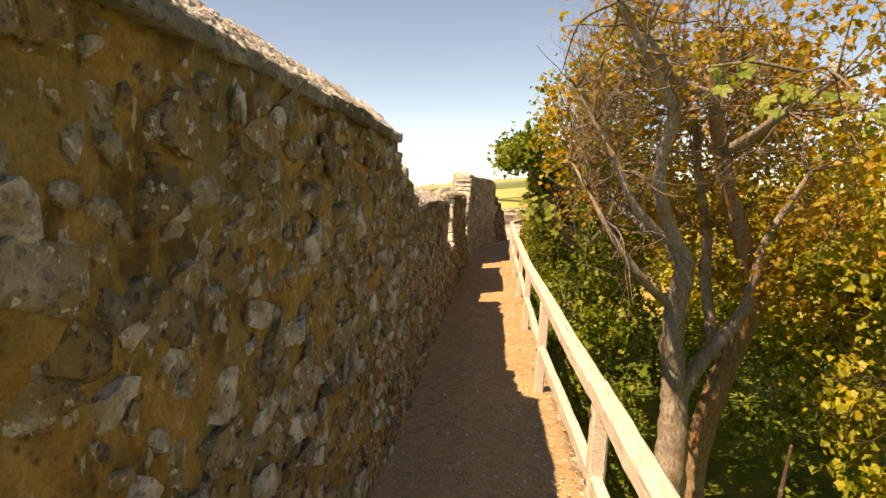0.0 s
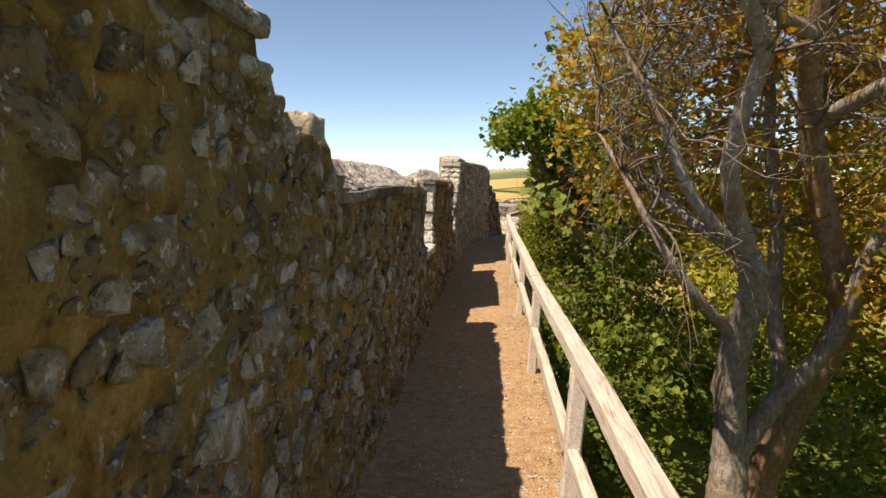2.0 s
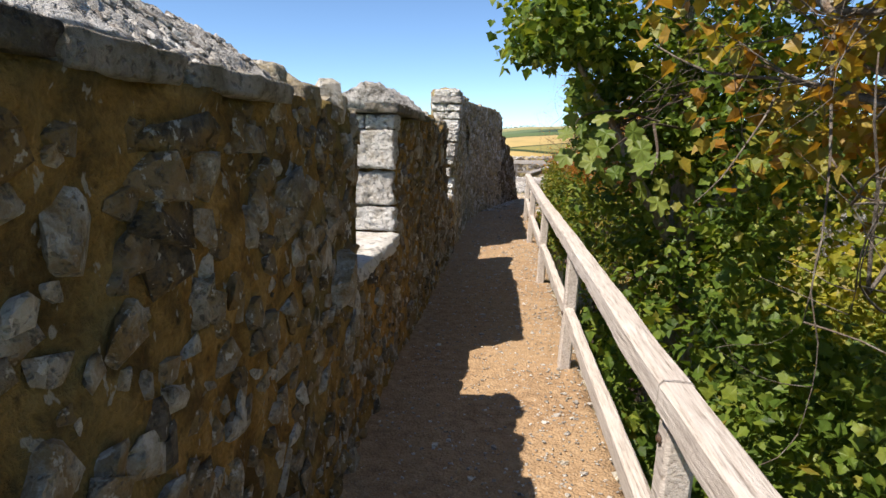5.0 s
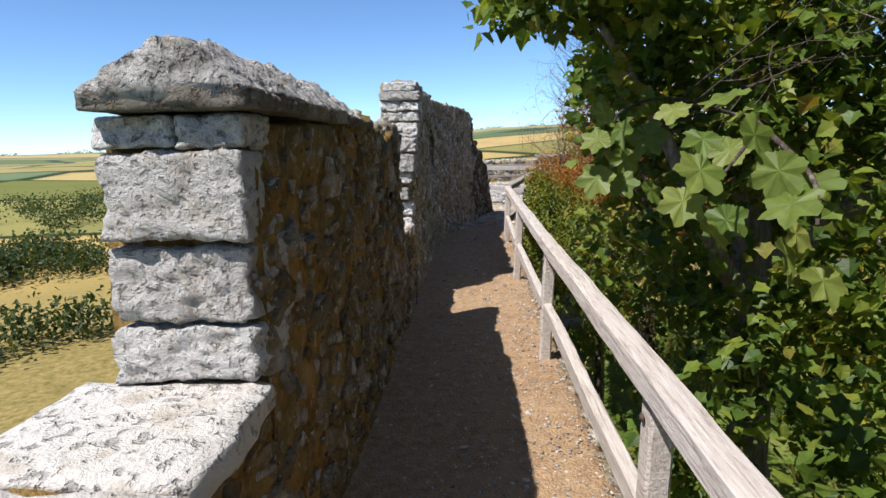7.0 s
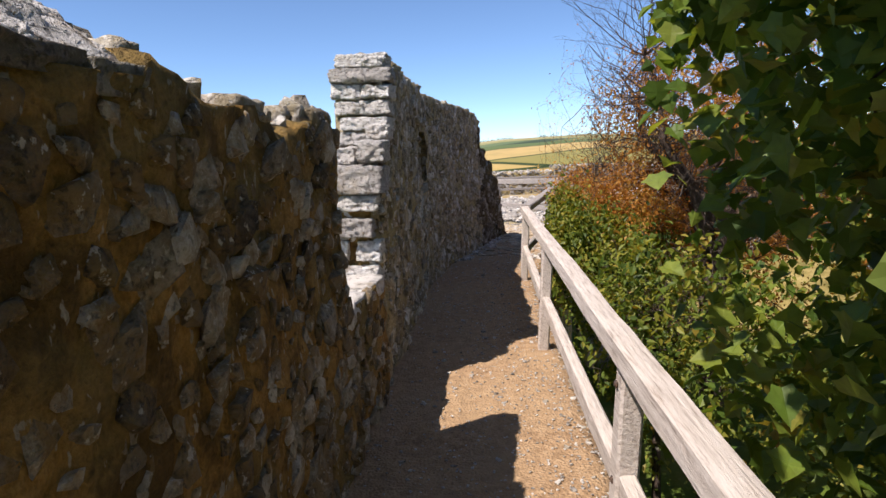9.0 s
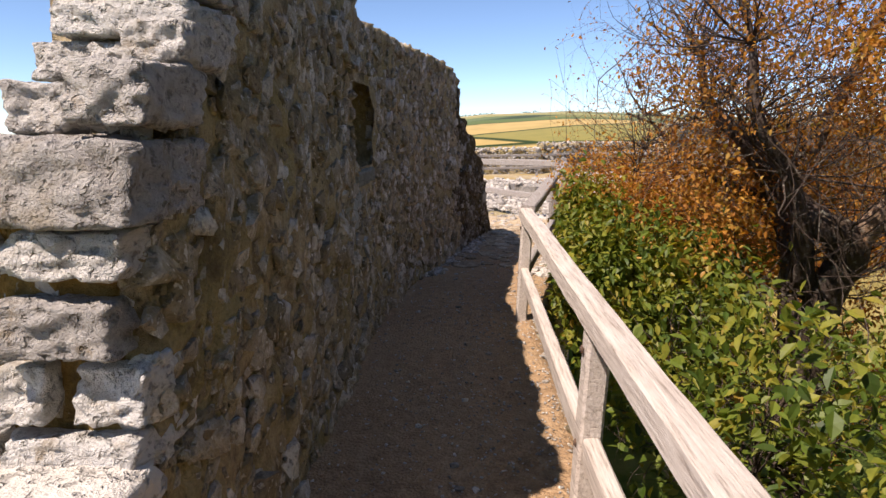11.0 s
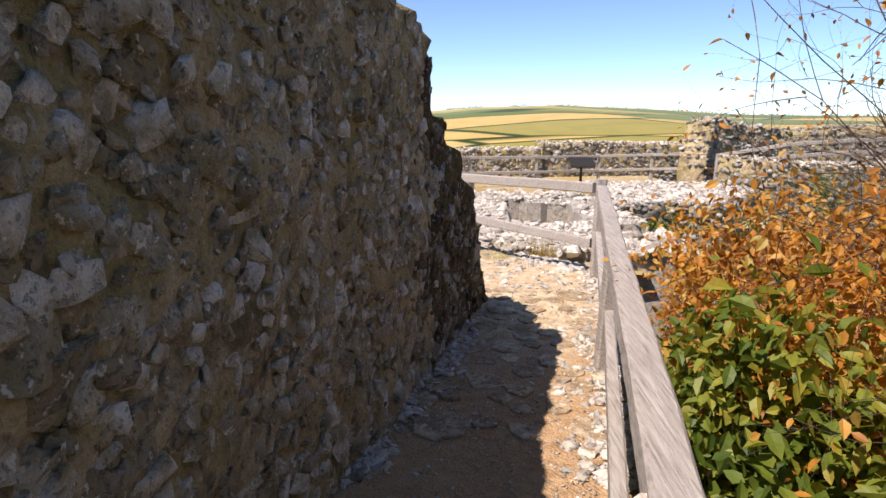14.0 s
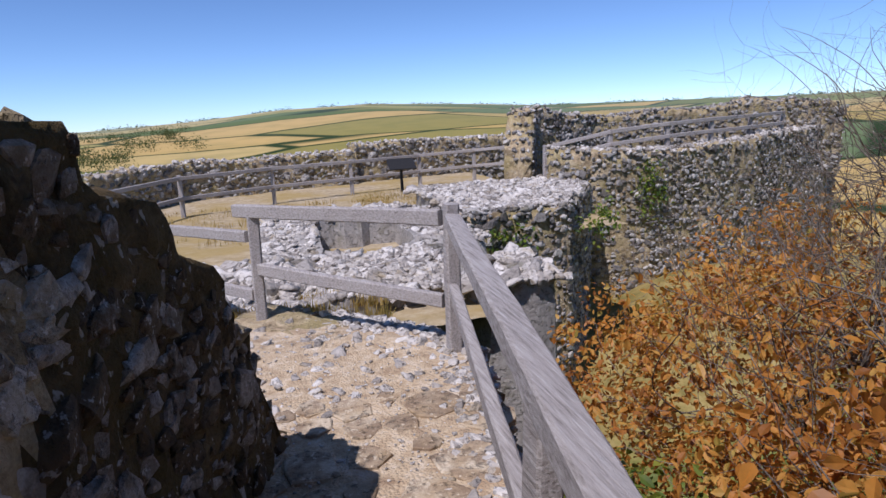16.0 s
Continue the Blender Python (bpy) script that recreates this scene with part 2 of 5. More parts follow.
# limestone with sunlight put into its pale tone, for sills, gravel, ruin tops
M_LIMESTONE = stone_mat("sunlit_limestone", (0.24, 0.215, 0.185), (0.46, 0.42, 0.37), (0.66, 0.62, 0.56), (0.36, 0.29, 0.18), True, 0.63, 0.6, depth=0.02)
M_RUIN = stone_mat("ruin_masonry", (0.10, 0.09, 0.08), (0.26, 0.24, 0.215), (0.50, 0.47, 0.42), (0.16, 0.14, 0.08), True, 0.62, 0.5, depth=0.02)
M_FLAG = stone_mat("worn_flagstone", (0.28, 0.215, 0.14), (0.44, 0.35, 0.23), (0.60, 0.51, 0.37), (0.36, 0.255, 0.14), False, 0.55, 0.6, smear=(0.34, 0.24, 0.15), depth=0.012)
M_SILL = stone_mat("greenish_sill", (0.19, 0.195, 0.17), (0.32, 0.33, 0.28), (0.48, 0.48, 0.43), (0.22, 0.22, 0.16), False)
M_EARTH = earth_mat()
M_WOOD = wood_mat("weathered_rail", (0.66, 0.60, 0.54), (0.52, 0.45, 0.39), (0.24, 0.19, 0.15))
M_WOOD_GREY = wood_mat("silvered_fence", (0.42, 0.39, 0.36), (0.30, 0.27, 0.245), (0.14, 0.12, 0.10))
M_MEADOW = fields_mat()
M_BARK = bark_mat("sycamore_bark", (0.15, 0.125, 0.10), (0.31, 0.27, 0.23), (0.48, 0.44, 0.39), (0.30, 0.17, 0.085))
M_BARK_RUST = bark_mat("peeling_rusty_bark", (0.16, 0.10, 0.06), (0.33, 0.22, 0.14), (0.46, 0.36, 0.27), (0.42, 0.18, 0.06))
M_TWIG = bark_mat("dark_twigs", (0.035, 0.025, 0.02), (0.09, 0.065, 0.05), (0.16, 0.13, 0.11), (0.10, 0.07, 0.045))
M_BARK_TWIG = bark_mat("sycamore_twigs", (0.07, 0.055, 0.04), (0.17, 0.14, 0.11), (0.30, 0.26, 0.21), (0.15, 0.10, 0.06))
M_LEAF_RUST = leaf_mat("rusty_leaves", (0.24, 0.105, 0.018), (0.36, 0.18, 0.026), (0.40, 0.28, 0.038), (0.28, 0.28, 0.042), (0.12, 0.17, 0.03))
M_LEAF_GREEN = leaf_mat("sycamore_green_leaves", (0.035, 0.07, 0.011), (0.068, 0.125, 0.017), (0.125, 0.20, 0.026), (0.24, 0.29, 0.04), (0.29, 0.21, 0.04))
M_LEAF_BIG = leaf_mat("large_pale_leaves", (0.10, 0.165, 0.025), (0.18, 0.24, 0.045), (0.30, 0.32, 0.075), island=False)
M_LEAF_BROWN = leaf_mat("withered_brown_leaves", (0.12, 0.045, 0.012), (0.32, 0.12, 0.02), (0.52, 0.225, 0.036), (0.56, 0.32, 0.07), (0.30, 0.26, 0.05))
# yellow-green leaves, brightened so that sunlight on them is part of the colour
M_LEAF_YELLOW = leaf_mat("sunlit_yellow_leaves", (0.10, 0.15, 0.02), (0.22, 0.26, 0.03), (0.40, 0.38, 0.05), (0.46, 0.32, 0.05))
M_LEAF_LIME = leaf_mat("lime_hedge_leaves", (0.03, 0.06, 0.01), (0.068, 0.12, 0.016), (0.15, 0.20, 0.025), (0.30, 0.29, 0.04), (0.36, 0.20, 0.035))
M_LEAF_FAR = leaf_mat("far_foliage", (0.03, 0.05, 0.014), (0.05, 0.08, 0.02), (0.085, 0.11, 0.03))
M_DRY = leaf_mat("dry_grass_blades", (0.30, 0.21, 0.06), (0.40, 0.29, 0.10), (0.24, 0.21, 0.06))
M_GREEN_GRASS = leaf_mat("green_grass_blades", (0.06, 0.11, 0.015), (0.13, 0.19, 0.03), (0.20, 0.22, 0.05))
_n = Nodes("dark_board")
M_PANEL = _n.done(_n.ramp(_n.noise(30), (0.3, (0.012, 0.012, 0.012)), (0.7, (0.03, 0.028, 0.026))), 0.5)
_n = Nodes("rusty_iron")
M_IRON = _n.done(_n.ramp(_n.noise(60), (0.35, (0.05, 0.04, 0.035)), (0.65, (0.14, 0.08, 0.05))), 0.7)


# ---- builders ----
def rnd(a, b):
    return random.uniform(a, b)


def from_arrays(name, verts, faces, material, smooth=True):
    me = bpy.data.meshes.new(name)
    me.from_pydata([tuple(v) for v in verts], [], [tuple(int(i) for i in f) for f in faces])
    me.materials.append(material)
    if smooth:
        me.polygons.foreach_set("use_smooth", [True] * len(me.polygons))
    me.update()
    return me


def child(name, me, parent, label=""):
    ob = new(name, me)
    if parent is not None:
        ob.parent = parent
    return tagged(ob, label) if label else ob


def part(name, bm, material, parent, label="", smooth=False):
    me = bpy.data.meshes.new(name)
    bm.to_mesh(me)
    bm.free()
    me.materials.append(material)
    if smooth:
        me.polygons.foreach_set("use_smooth", [True] * len(me.polygons))
    return child(name, me, parent, label)


def empty(name, at, label, category, group="", kind=""):
    ob = new(name)
    ob.location = at
    bpy.context.view_layer.update()
    return tagged(ob, label, category, group, kind)


def lump(p, f):
    return noise.noise(Vector(p) * f)


def rough_block(name, lo, hi, material, parent, label="", cuts=6, amp=0.014, soft=0.025, seed=0.0, skew=0.0, lean=0.0):
    """A weathered block of stone: a rounded, uneven box."""
    bm = bmesh.new()
    bmesh.ops.create_cube(bm, size=1)
    bmesh.ops.subdivide_edges(bm, edges=bm.edges[:], cuts=cuts, use_grid_fill=True)
    c, h = (Vector(lo) + Vector(hi)) / 2, (Vector(hi) - Vector(lo)) / 2
    for v in bm.verts:
        p = Vector((v.co.x * 2 * h.x, v.co.y * 2 * h.y, v.co.z * 2 * h.z))
        inner = Vector([max(-(hh - soft), min(hh - soft, q)) for q, hh in zip(p, h)])
        d = p - inner
        if d.length > 1e-6:
            p = inner + d.normalized() * min(soft, d.length)
        w = p + c
        n = (p.normalized() if p.length else Vector((0, 0, 1)))
        o = w + Vector((seed, 0, 0))
        chip = noise.voronoi(Vector((o.x * 16.0, o.y * 16.0, o.z * 26.0)))[0]
        p += n * amp * (0.9 * lump(o, 5.0) + 0.7 * lump(o, 13.0) + 0.9 * (0.35 - abs(lump(o, 17.0)) * 0.9 - 0.45 * chip[0]) + 0.45 * lump(o, 31.0) + 0.4 * lump(o, 58.0))
        p.x += skew * p.z
        p.y += lean * p.z
        v.co = p + c
    return part(name, bm, material, parent, label, True)


def pebble_shapes(count, seed):
    """Small many-sided stones about one unit in radius."""
    r = random.Random(seed)
    out = []
    for k in range(count):
        bm = bmesh.new()
        bmesh.ops.create_cube(bm, size=2)
        bmesh.ops.subdivide_edges(bm, edges=bm.edges[:], cuts=1, use_grid_fill=True)
        off = Vector((k * 9.1, seed, 3.3))
        squash = Vector((1, r.uniform(0.6, 1.0), r.uniform(0.6, 1.0)))
        for v in bm.verts:
            d = v.co.normalized().lerp(v.co * 0.75, 0.45)
            d *= 0.92 + 0.55 * noise.noise(d * 1.1 + off) + 0.45 * noise.noise(d * 2.6 + off)
            v.co = Vector((d.x * squash.x, d.y * squash.y, d.z * squash.z))
        bm.normal_update()
        out.append((np.array([v.co[:] for v in bm.verts]), [[v.index for v in f.verts] for f in bm.faces]))
        bm.free()
    return out


def knapped_shapes(count, seed):
    """Angular broken flints: hulls of a few random points."""
    r = random.Random(seed)
    out = []
    for k in range(count):
        bm = bmesh.new()
        for i in range(15):
            d = Vector((r.gauss(0, 1), r.gauss(0, 1), r.gauss(0, 1))).normalized()
            d = Vector([max(-0.72, min(0.72, q)) for q in d]) * r.uniform(1.0, 1.22)
            bm.verts.new(d)
        res = bmesh.ops.convex_hull(bm, input=bm.verts[:])
        loose = [g for g in res["geom_interior"] + res["geom_unused"] if isinstance(g, bmesh.types.BMVert)]
        bmesh.ops.delete(bm, geom=list(set(loose)), context="VERTS")
        bmesh.ops.recalc_face_normals(bm, faces=bm.faces[:])
        bm.verts.index_update()
        out.append((np.array([v.co[:] for v in bm.verts]), [[v.index for v in f.verts] for f in bm.faces]))
        bm.free()
    return out


PEBBLES = pebble_shapes(6, 3) + knapped_shapes(8, 4)
PEBBLE_MESH = {}


def pebble_mesh(k, material):
    key = (k, material.name)
    if key not in PEBBLE_MESH:
        PEBBLE_MESH[key] = from_arrays("stone", PEBBLES[k][0], PEBBLES[k][1], material, k < 6)
    return PEBBLE_MESH[key]


def scatter(name, poses, material, parent, label="", kind="stuff"):
    """Many stones joined into one mesh; poses are (4 x 4 matrix, which shape)."""
    vs, fs, soft, base = [], [], [], 0
    for m, k in poses:
        a = np.array(m)
        v, f = PEBBLES[k]
        vs.append(v @ a[:3, :3].T + a[:3, 3])
        fs += [[i + base for i in q] for q in f]
        soft += [k < 6] * len(f)
        base += len(v)
    me = from_arrays(name, np.concatenate(vs), fs, material, False)
    me.polygons.foreach_set("use_smooth", soft)
    ob = child(name, me, parent, label)
    return tagged(ob, kind=kind) if kind else ob


def along(points, step):
    """Stations along a plan line: (x, y, outward x, outward y, s); outward is to the right of the way."""
    out, s0 = [], 0.0
    for (xa, ya), (xb, yb) in zip(points, points[1:]):
        d = math.hypot(xb - xa, yb - ya)
        n = max(1, round(d / step))
        for i in range(n):
            t = i / n
            out.append((xa + (xb - xa) * t, ya + (yb - ya) * t, (yb - ya) / d, -(xb - xa) / d, s0 + d * t))
        s0 += d
    out.append((xb, yb, out[-1][2], out[-1][3], s0))
    k = 4
    res = []
    for i, (x, y, nx, ny, s) in enumerate(out):
        seg = out[max(0, i - k): i + k + 1]
        ax, ay = sum(q[2] for q in seg), sum(q[3] for q in seg)
        q = math.hypot(ax, ay)
        res.append((x, y, ax / q, ay / q, s))
    return res


def profile(table):
    """A piecewise straight function from (where, value) pairs."""
    xs, ys = [q[0] for q in table], [q[1] for q in table]
    return lambda v: float(np.interp(v, xs, ys))


def wall_core(name, stations, top, thick, bottom, material, rows=26, amp=0.022, batter=0.0, parent=None, hole=None):
    """A rough wall: inner face on the line of the stations, uneven top, outer face behind it."""
    inner, cap, outer = rows, 5, 32 if hole else 8
    per = inner + cap + outer
    vs = []
    for x, y, nx, ny, s in stations:
        zt, th = top(y), thick(y)
        for j in range(per):
            if j < inner:
                u = j / (inner - 1)
                z, o, n = bottom + (zt - bottom) * u, 0.0, Vector((nx, ny, 0))
            elif j < inner + cap:
                u = (j - inner + 1) / (cap + 1)
                z, o, n = zt, -th * u, Vector((0, 0, 1))
            else:
                u = (j - inner - cap) / (outer - 1)
                z, o, n = zt + (bottom - zt) * u, -th, Vector((-nx, -ny, 0))
            o -= batter * max(0, z) if j < inner else 0
            p = Vector((x + nx * o, y + ny * o, z))
            k = amp * (1.3 * lump(p, 2.1) + 0.8 * lump(p, 6.3) + 0.9 * lump(p, 13.0))
            if inner - 2 < j < inner + cap + 1:
                k += 1.2 * amp * lump(p + Vector((0, 0, 9)), 7.0)
            vs.append(p + n * k)
    fs, m = [], len(stations)
    for i in range(m - 1):
        ym = (stations[i][1] + stations[i + 1][1]) / 2
        for j in range(per - 1):
            a = i * per + j
            q = (a, a + per, a + per + 1, a + 1)
            if hole:
                c = sum((vs[w] for w in q), Vector()) / 4
                lo, hi = (hole[0] if j < inner - 1 else hole[1])
                if j not in range(inner - 1, inner + cap) and lo[0] < c.y < hi[0] and lo[1] < c.z < hi[1]:
                    continue
            fs.append(q)
    for i in (0, m - 1):
        ring = [i * per + j for j in range(per)]
        mid = len(vs)
        vs.append(sum((vs[w] for w in ring), Vector()) / per)
        fs += [(mid, a, b) if i == 0 else (mid, b, a) for a, b in zip(ring, ring[1:])]
    ob = child(name, from_arrays(name, vs, fs, material), parent)
    return ob


def face_stones(stations, top, low, spacing, size, r, skip=None, batter=0.0, fill=0.86, reach=None, sunk=0.5):
    """Poses for stones bedded in a wall's inner face."""
    out = []
    line = [q[4] for q in stations]
    s = reach[0] if reach else line[0]
    end = reach[1] if reach else line[-1]
    xs, ys = [q[0] for q in stations], [q[1] for q in stations]
    nxs, nys = [q[2] for q in stations], [q[3] for q in stations]
    z = low
    while z < 3.2:
        s = (reach[0] if reach else line[0]) + r.uniform(0, spacing)
        while s < end:
            ss, zz = s + r.uniform(-0.3, 0.3) * spacing, z + r.uniform(-0.35, 0.35) * spacing * 0.8
            x, y = np.interp(ss, line, xs), np.interp(ss, line, ys)
            nx, ny = np.interp(ss, line, nxs), np.interp(ss, line, nys)
            if zz < top(y) - 0.03 and zz > low - 0.02 and r.random() < fill and not (skip and skip(y, zz)):
                q = size * math.exp(r.gauss(0, 0.33))
                yaw = math.atan2(-nx, ny)
                p = Vector((x - nx * batter * zz, y - ny * batter * zz, zz))
                k = 0.022 * (1.3 * lump(p, 2.1) + 0.8 * lump(p, 6.3))
                p += Vector((nx, ny, 0)) * (k + r.uniform(-sunk, 0.52 - sunk) * q * 0.5)
                m = (Matrix.Translation(p) @ Matrix.Rotation(yaw, 4, "Z") @ Euler((r.uniform(-0.25, 0.25), r.uniform(-0.6, 0.6), r.uniform(-0.25, 0.25))).to_matrix().to_4x4()
                     @ Matrix.Diagonal((q * r.uniform(0.8, 1.5), q * r.uniform(0.4, 0.62), q * r.uniform(0.7, 1.05), 1)))
                out.append((m, r.randrange(len(PEBBLES)), y, zz))
            s += spacing * r.uniform(0.75, 1.25)
        z += spacing * 0.82
    return out


def coping(wall, y0, y1, ze, zr, x0, x1, xr, seed, drop=0.0, step=0.6, chips=260):
    """A coping: thin eave slabs laid end to end and a pitched cap of flints set in mortar on them."""
    r = random.Random(seed)

    def sink(yy):
        return drop * max(0.0, (yy - y0) / (y1 - y0) - 0.72) / 0.28

    y = y0
    while y < y1 - 0.05:
        ln = min(r.uniform(0.28, 0.62), y1 - y)
        if y1 - y - ln < 0.18:
            ln = y1 - y
        z = ze - sink(y + ln / 2) + r.uniform(-0.008, 0.008)
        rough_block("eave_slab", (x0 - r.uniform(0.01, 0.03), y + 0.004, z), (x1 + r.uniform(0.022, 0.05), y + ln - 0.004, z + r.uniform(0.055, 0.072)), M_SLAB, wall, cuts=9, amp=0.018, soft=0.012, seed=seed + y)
        y += ln
    y, zb = y0, ze + 0.045
    while y < y1 - 0.05:
        ln = min(step * r.uniform(0.8, 1.25), y1 - y)
        if y1 - y - ln < 0.2:
            ln = y1 - y
        prof = []
        lift, tilt = r.uniform(-0.008, 0.008), r.uniform(-0.01, 0.01)
        key = [(x1 - 0.01, zb - 0.02), (x1 + 0.022, zb + 0.012), (xr + 0.035, zr - 0.008), (xr - 0.035, zr - 0.006), (x0 - 0.02, zb + 0.012), (x0, zb - 0.02)]
        for (ax, az), (bx, bz) in zip(key, key[1:] + key[:1]):
            num = max(2, round(math.hypot(bx - ax, bz - az) / 0.019))
            for i in range(num):
                prof.append((ax + (bx - ax) * i / num, az + (bz - az) * i / num))
        nseg = max(4, round(ln / 0.02))
        vs, fs, per = [], [], len(prof)
        mid = Vector((xr, 0, zb + 0.03))
        for i in range(nseg + 1):
            u = i / nseg
            yy = y + 0.002 + (ln - 0.004) * u
            for px, pz in prof:
                p = Vector((px, yy, pz + lift + tilt * u - sink(yy)))
                d = (p - Vector((mid.x, yy, mid.z))).normalized()
                chip = noise.voronoi(p * 14.0 + Vector((seed, 0, 0)))[0]
                p += d * (0.016 * lump(p, 3.5) + 0.014 * lump(p, 9.0) + 0.026 * (0.35 - chip[0]) + 0.014 * lump(p + Vector((3, 0, 0)), 33.0))
                vs.append(p)
        for i in range(nseg):
            for j in range(per):
                k = (j + 1) % per
                fs.append((i * per + j, i * per + k, (i + 1) * per + k, (i + 1) * per + j))
        for i in (0, nseg):
            c = len(vs)
            vs.append(sum((Vector(v) for v in vs[i * per:(i + 1) * per]), Vector()) / per)
            for j in range(per):
                k = (j + 1) % per
                fs.append((c, i * per + k, i * per + j) if i == 0 else (c, i * per + j, i * per + k))
        child("coping_stone", from_arrays("coping_stone", vs, fs, M_COPING), wall)
        y += ln
    bits = []
    for _ in range(int(chips * (y1 - max(y0, -0.5)))):
        yy, u, q = r.uniform(max(y0, -0.5) + 0.02, y1 - 0.02), r.random(), r.uniform(0.008, 0.024)
        p = Vector((x1 + 0.02 + (xr - x1 - 0.02) * u, yy, zb + 0.01 + (zr - zb - 0.01) * u - sink(yy) - 0.25 * q + 0.008 * lump((0, yy, u), 6.0)))
        slope = math.atan2(zr - zb, x1 - xr)
        bits.append((Matrix.Translation(p) @ Matrix.Rotation(slope, 4, "Y") @ Matrix.Rotation(r.uniform(0, 6), 4, "Z") @ Matrix.Diagonal((q * r.uniform(0.9, 1.6), q, q * 0.6, 1)), r.randrange(14)))
    scatter("chippings", bits, M_CHIP, wall)


def tube(points, radii, sides=9, rough=0.12, step=0.12):
    """Verts and faces of a limb that tapers along smooth points."""
    pts = [Vector(p) for p in points]
    path, rad = [], []
    for i in range(len(pts) - 1):
        p0, p1, p2, p3 = pts[max(0, i - 1)], pts[i], pts[i + 1], pts[min(len(pts) - 1, i + 2)]
        n = max(2, int((p2 - p1).length / step))
        for k in range(n):
            t = k / n
            path.append(0.5 * ((2 * p1) + (p2 - p0) * t + (2 * p0 - 5 * p1 + 4 * p2 - p3) * t * t + (3 * p1 - p0 - 3 * p2 + p3) * t ** 3))
            rad.append(radii[i] + (radii[i + 1] - radii[i]) * t)
    path.append(pts[-1]), rad.append(radii[-1])
    vs, fs = [], []
    side = Vector((1, 0.3, 0.1))
    for i, p in enumerate(path):
        d = (path[min(i + 1, len(path) - 1)] - path[max(i - 1, 0)]).normalized()
        a = d.cross(side).normalized()
        b = d.cross(a)
        for k in range(sides):
            w = 2 * math.pi * k / sides
            o = a * math.cos(w) + b * math.sin(w)
            q = rad[i] * (1 + rough * (1.4 * lump(p + o * rad[i], 3.0 / max(0.15, rad[i] * 4)) + 0.8 * lump(p + o * rad[i], 9.0)))
            vs.append(p + o * q)
    for i in range(len(path) - 1):
        for k in range(sides):
            j = (k + 1) % sides
            fs.append((i * sides + k, i * sides + j, (i + 1) * sides + j, (i + 1) * sides + k))
    fs.append(tuple(range(sides - 1, -1, -1)))
    fs.append(tuple((len(path) - 1) * sides + k for k in range(sides)))
    return vs, fs


def joined(name, pieces, material, parent, label="", kind=""):
    vs, fs = [], []
    for v, f in pieces:
        b = len(vs)
        vs += list(v)
        fs += [tuple(i + b for i in q) for q in f]
    ob = child(name, from_arrays(name, vs, fs, material), parent, label)
    return tagged(ob, kind=kind) if kind else ob


# a five-lobed leaf, folded along its rib; and a plain pointed one
MAPLE = (np.array([(0, 0, 0), (0.30, -0.08, 0.05), (0.38, 0.12, 0.07), (0.64, 0.36, 0.10), (0.44, 0.46, 0.08), (0.32, 0.66, 0.05), (0, 1.0, -0.08), (-0.32, 0.66, 0.05), (-0.44, 0.46, 0.08), (-0.64, 0.36, 0.10), (-0.38, 0.12, 0.07), (-0.30, -0.08, 0.05), (0, 0.45, -0.03)]),
         [(12, 0, 1), (12, 1, 2), (12, 2, 3), (12, 3, 4), (12, 4, 5), (12, 5, 6), (12, 6, 7), (12, 7, 8), (12, 8, 9), (12, 9, 10), (12, 10, 11), (12, 11, 0)])
POINTED = (np.array([(0, 0, 0), (0.26, 0.3, 0.06), (0.22, 0.65, 0.05), (0, 1.0, -0.06), (-0.22, 0.65, 0.05), (-0.26, 0.3, 0.06), (0, 0.45, -0.02)]),
           [(6, 0, 1), (6, 1, 2), (6, 2, 3), (6, 3, 4), (6, 4, 5), (6, 5, 0)])
BLADE = (np.array([(-0.05, 0, 0), (0.05, 0, 0), (0.03, 0.6, 0.04), (0, 1.0, 0.16), (-0.03, 0.6, 0.04)]), [(0, 1, 2, 4), (4, 2, 3)])


def leaves(name, centres, sizes, material, parent, shape, seed, droop=0.5, label="", upright=False):
    """A crown of single leaves, each an island of one mesh."""
    g = np.random.default_rng(seed)
    n = len(centres)
    v0, f0 = shape
    yaw, pitch, roll = g.uniform(0, 2 * math.pi, n), g.normal(-droop, 0.55, n), g.normal(0, 0.6, n)
    if upright:
        pitch, roll = g.normal(1.25, 0.25, n), g.normal(0, 0.2, n)
    cy, sy, cp, sp, cr, sr = np.cos(yaw), np.sin(yaw), np.cos(pitch), np.sin(pitch), np.cos(roll), np.sin(roll)
    v = v0[None, :, :] * np.asarray(sizes)[:, None, None] * np.stack([g.uniform(0.8, 1.15, n), np.ones(n), g.uniform(0.4, 2.2, n)], 1)[:, None, :]
    x, y, z = v[..., 0], v[..., 1], v[..., 2]
    x, z = x * cr[:, None] + z * sr[:, None], -x * sr[:, None] + z * cr[:, None]
    y, z = y * cp[:, None] - z * sp[:, None], y * sp[:, None] + z * cp[:, None]
    x, y = x * cy[:, None] - y * sy[:, None], x * sy[:, None] + y * cy[:, None]
    pts = np.stack([x, y, z], 2) + np.asarray(centres)[:, None, :]
    k = len(v0)
    faces = [tuple(i + b * k for i in q) for b in range(n) for q in f0]
    me = bpy.data.meshes.new(name)
    me.from_pydata(pts.reshape(-1, 3).tolist(), [], faces)
    me.materials.append(material)
    return child(name, me, parent, label)


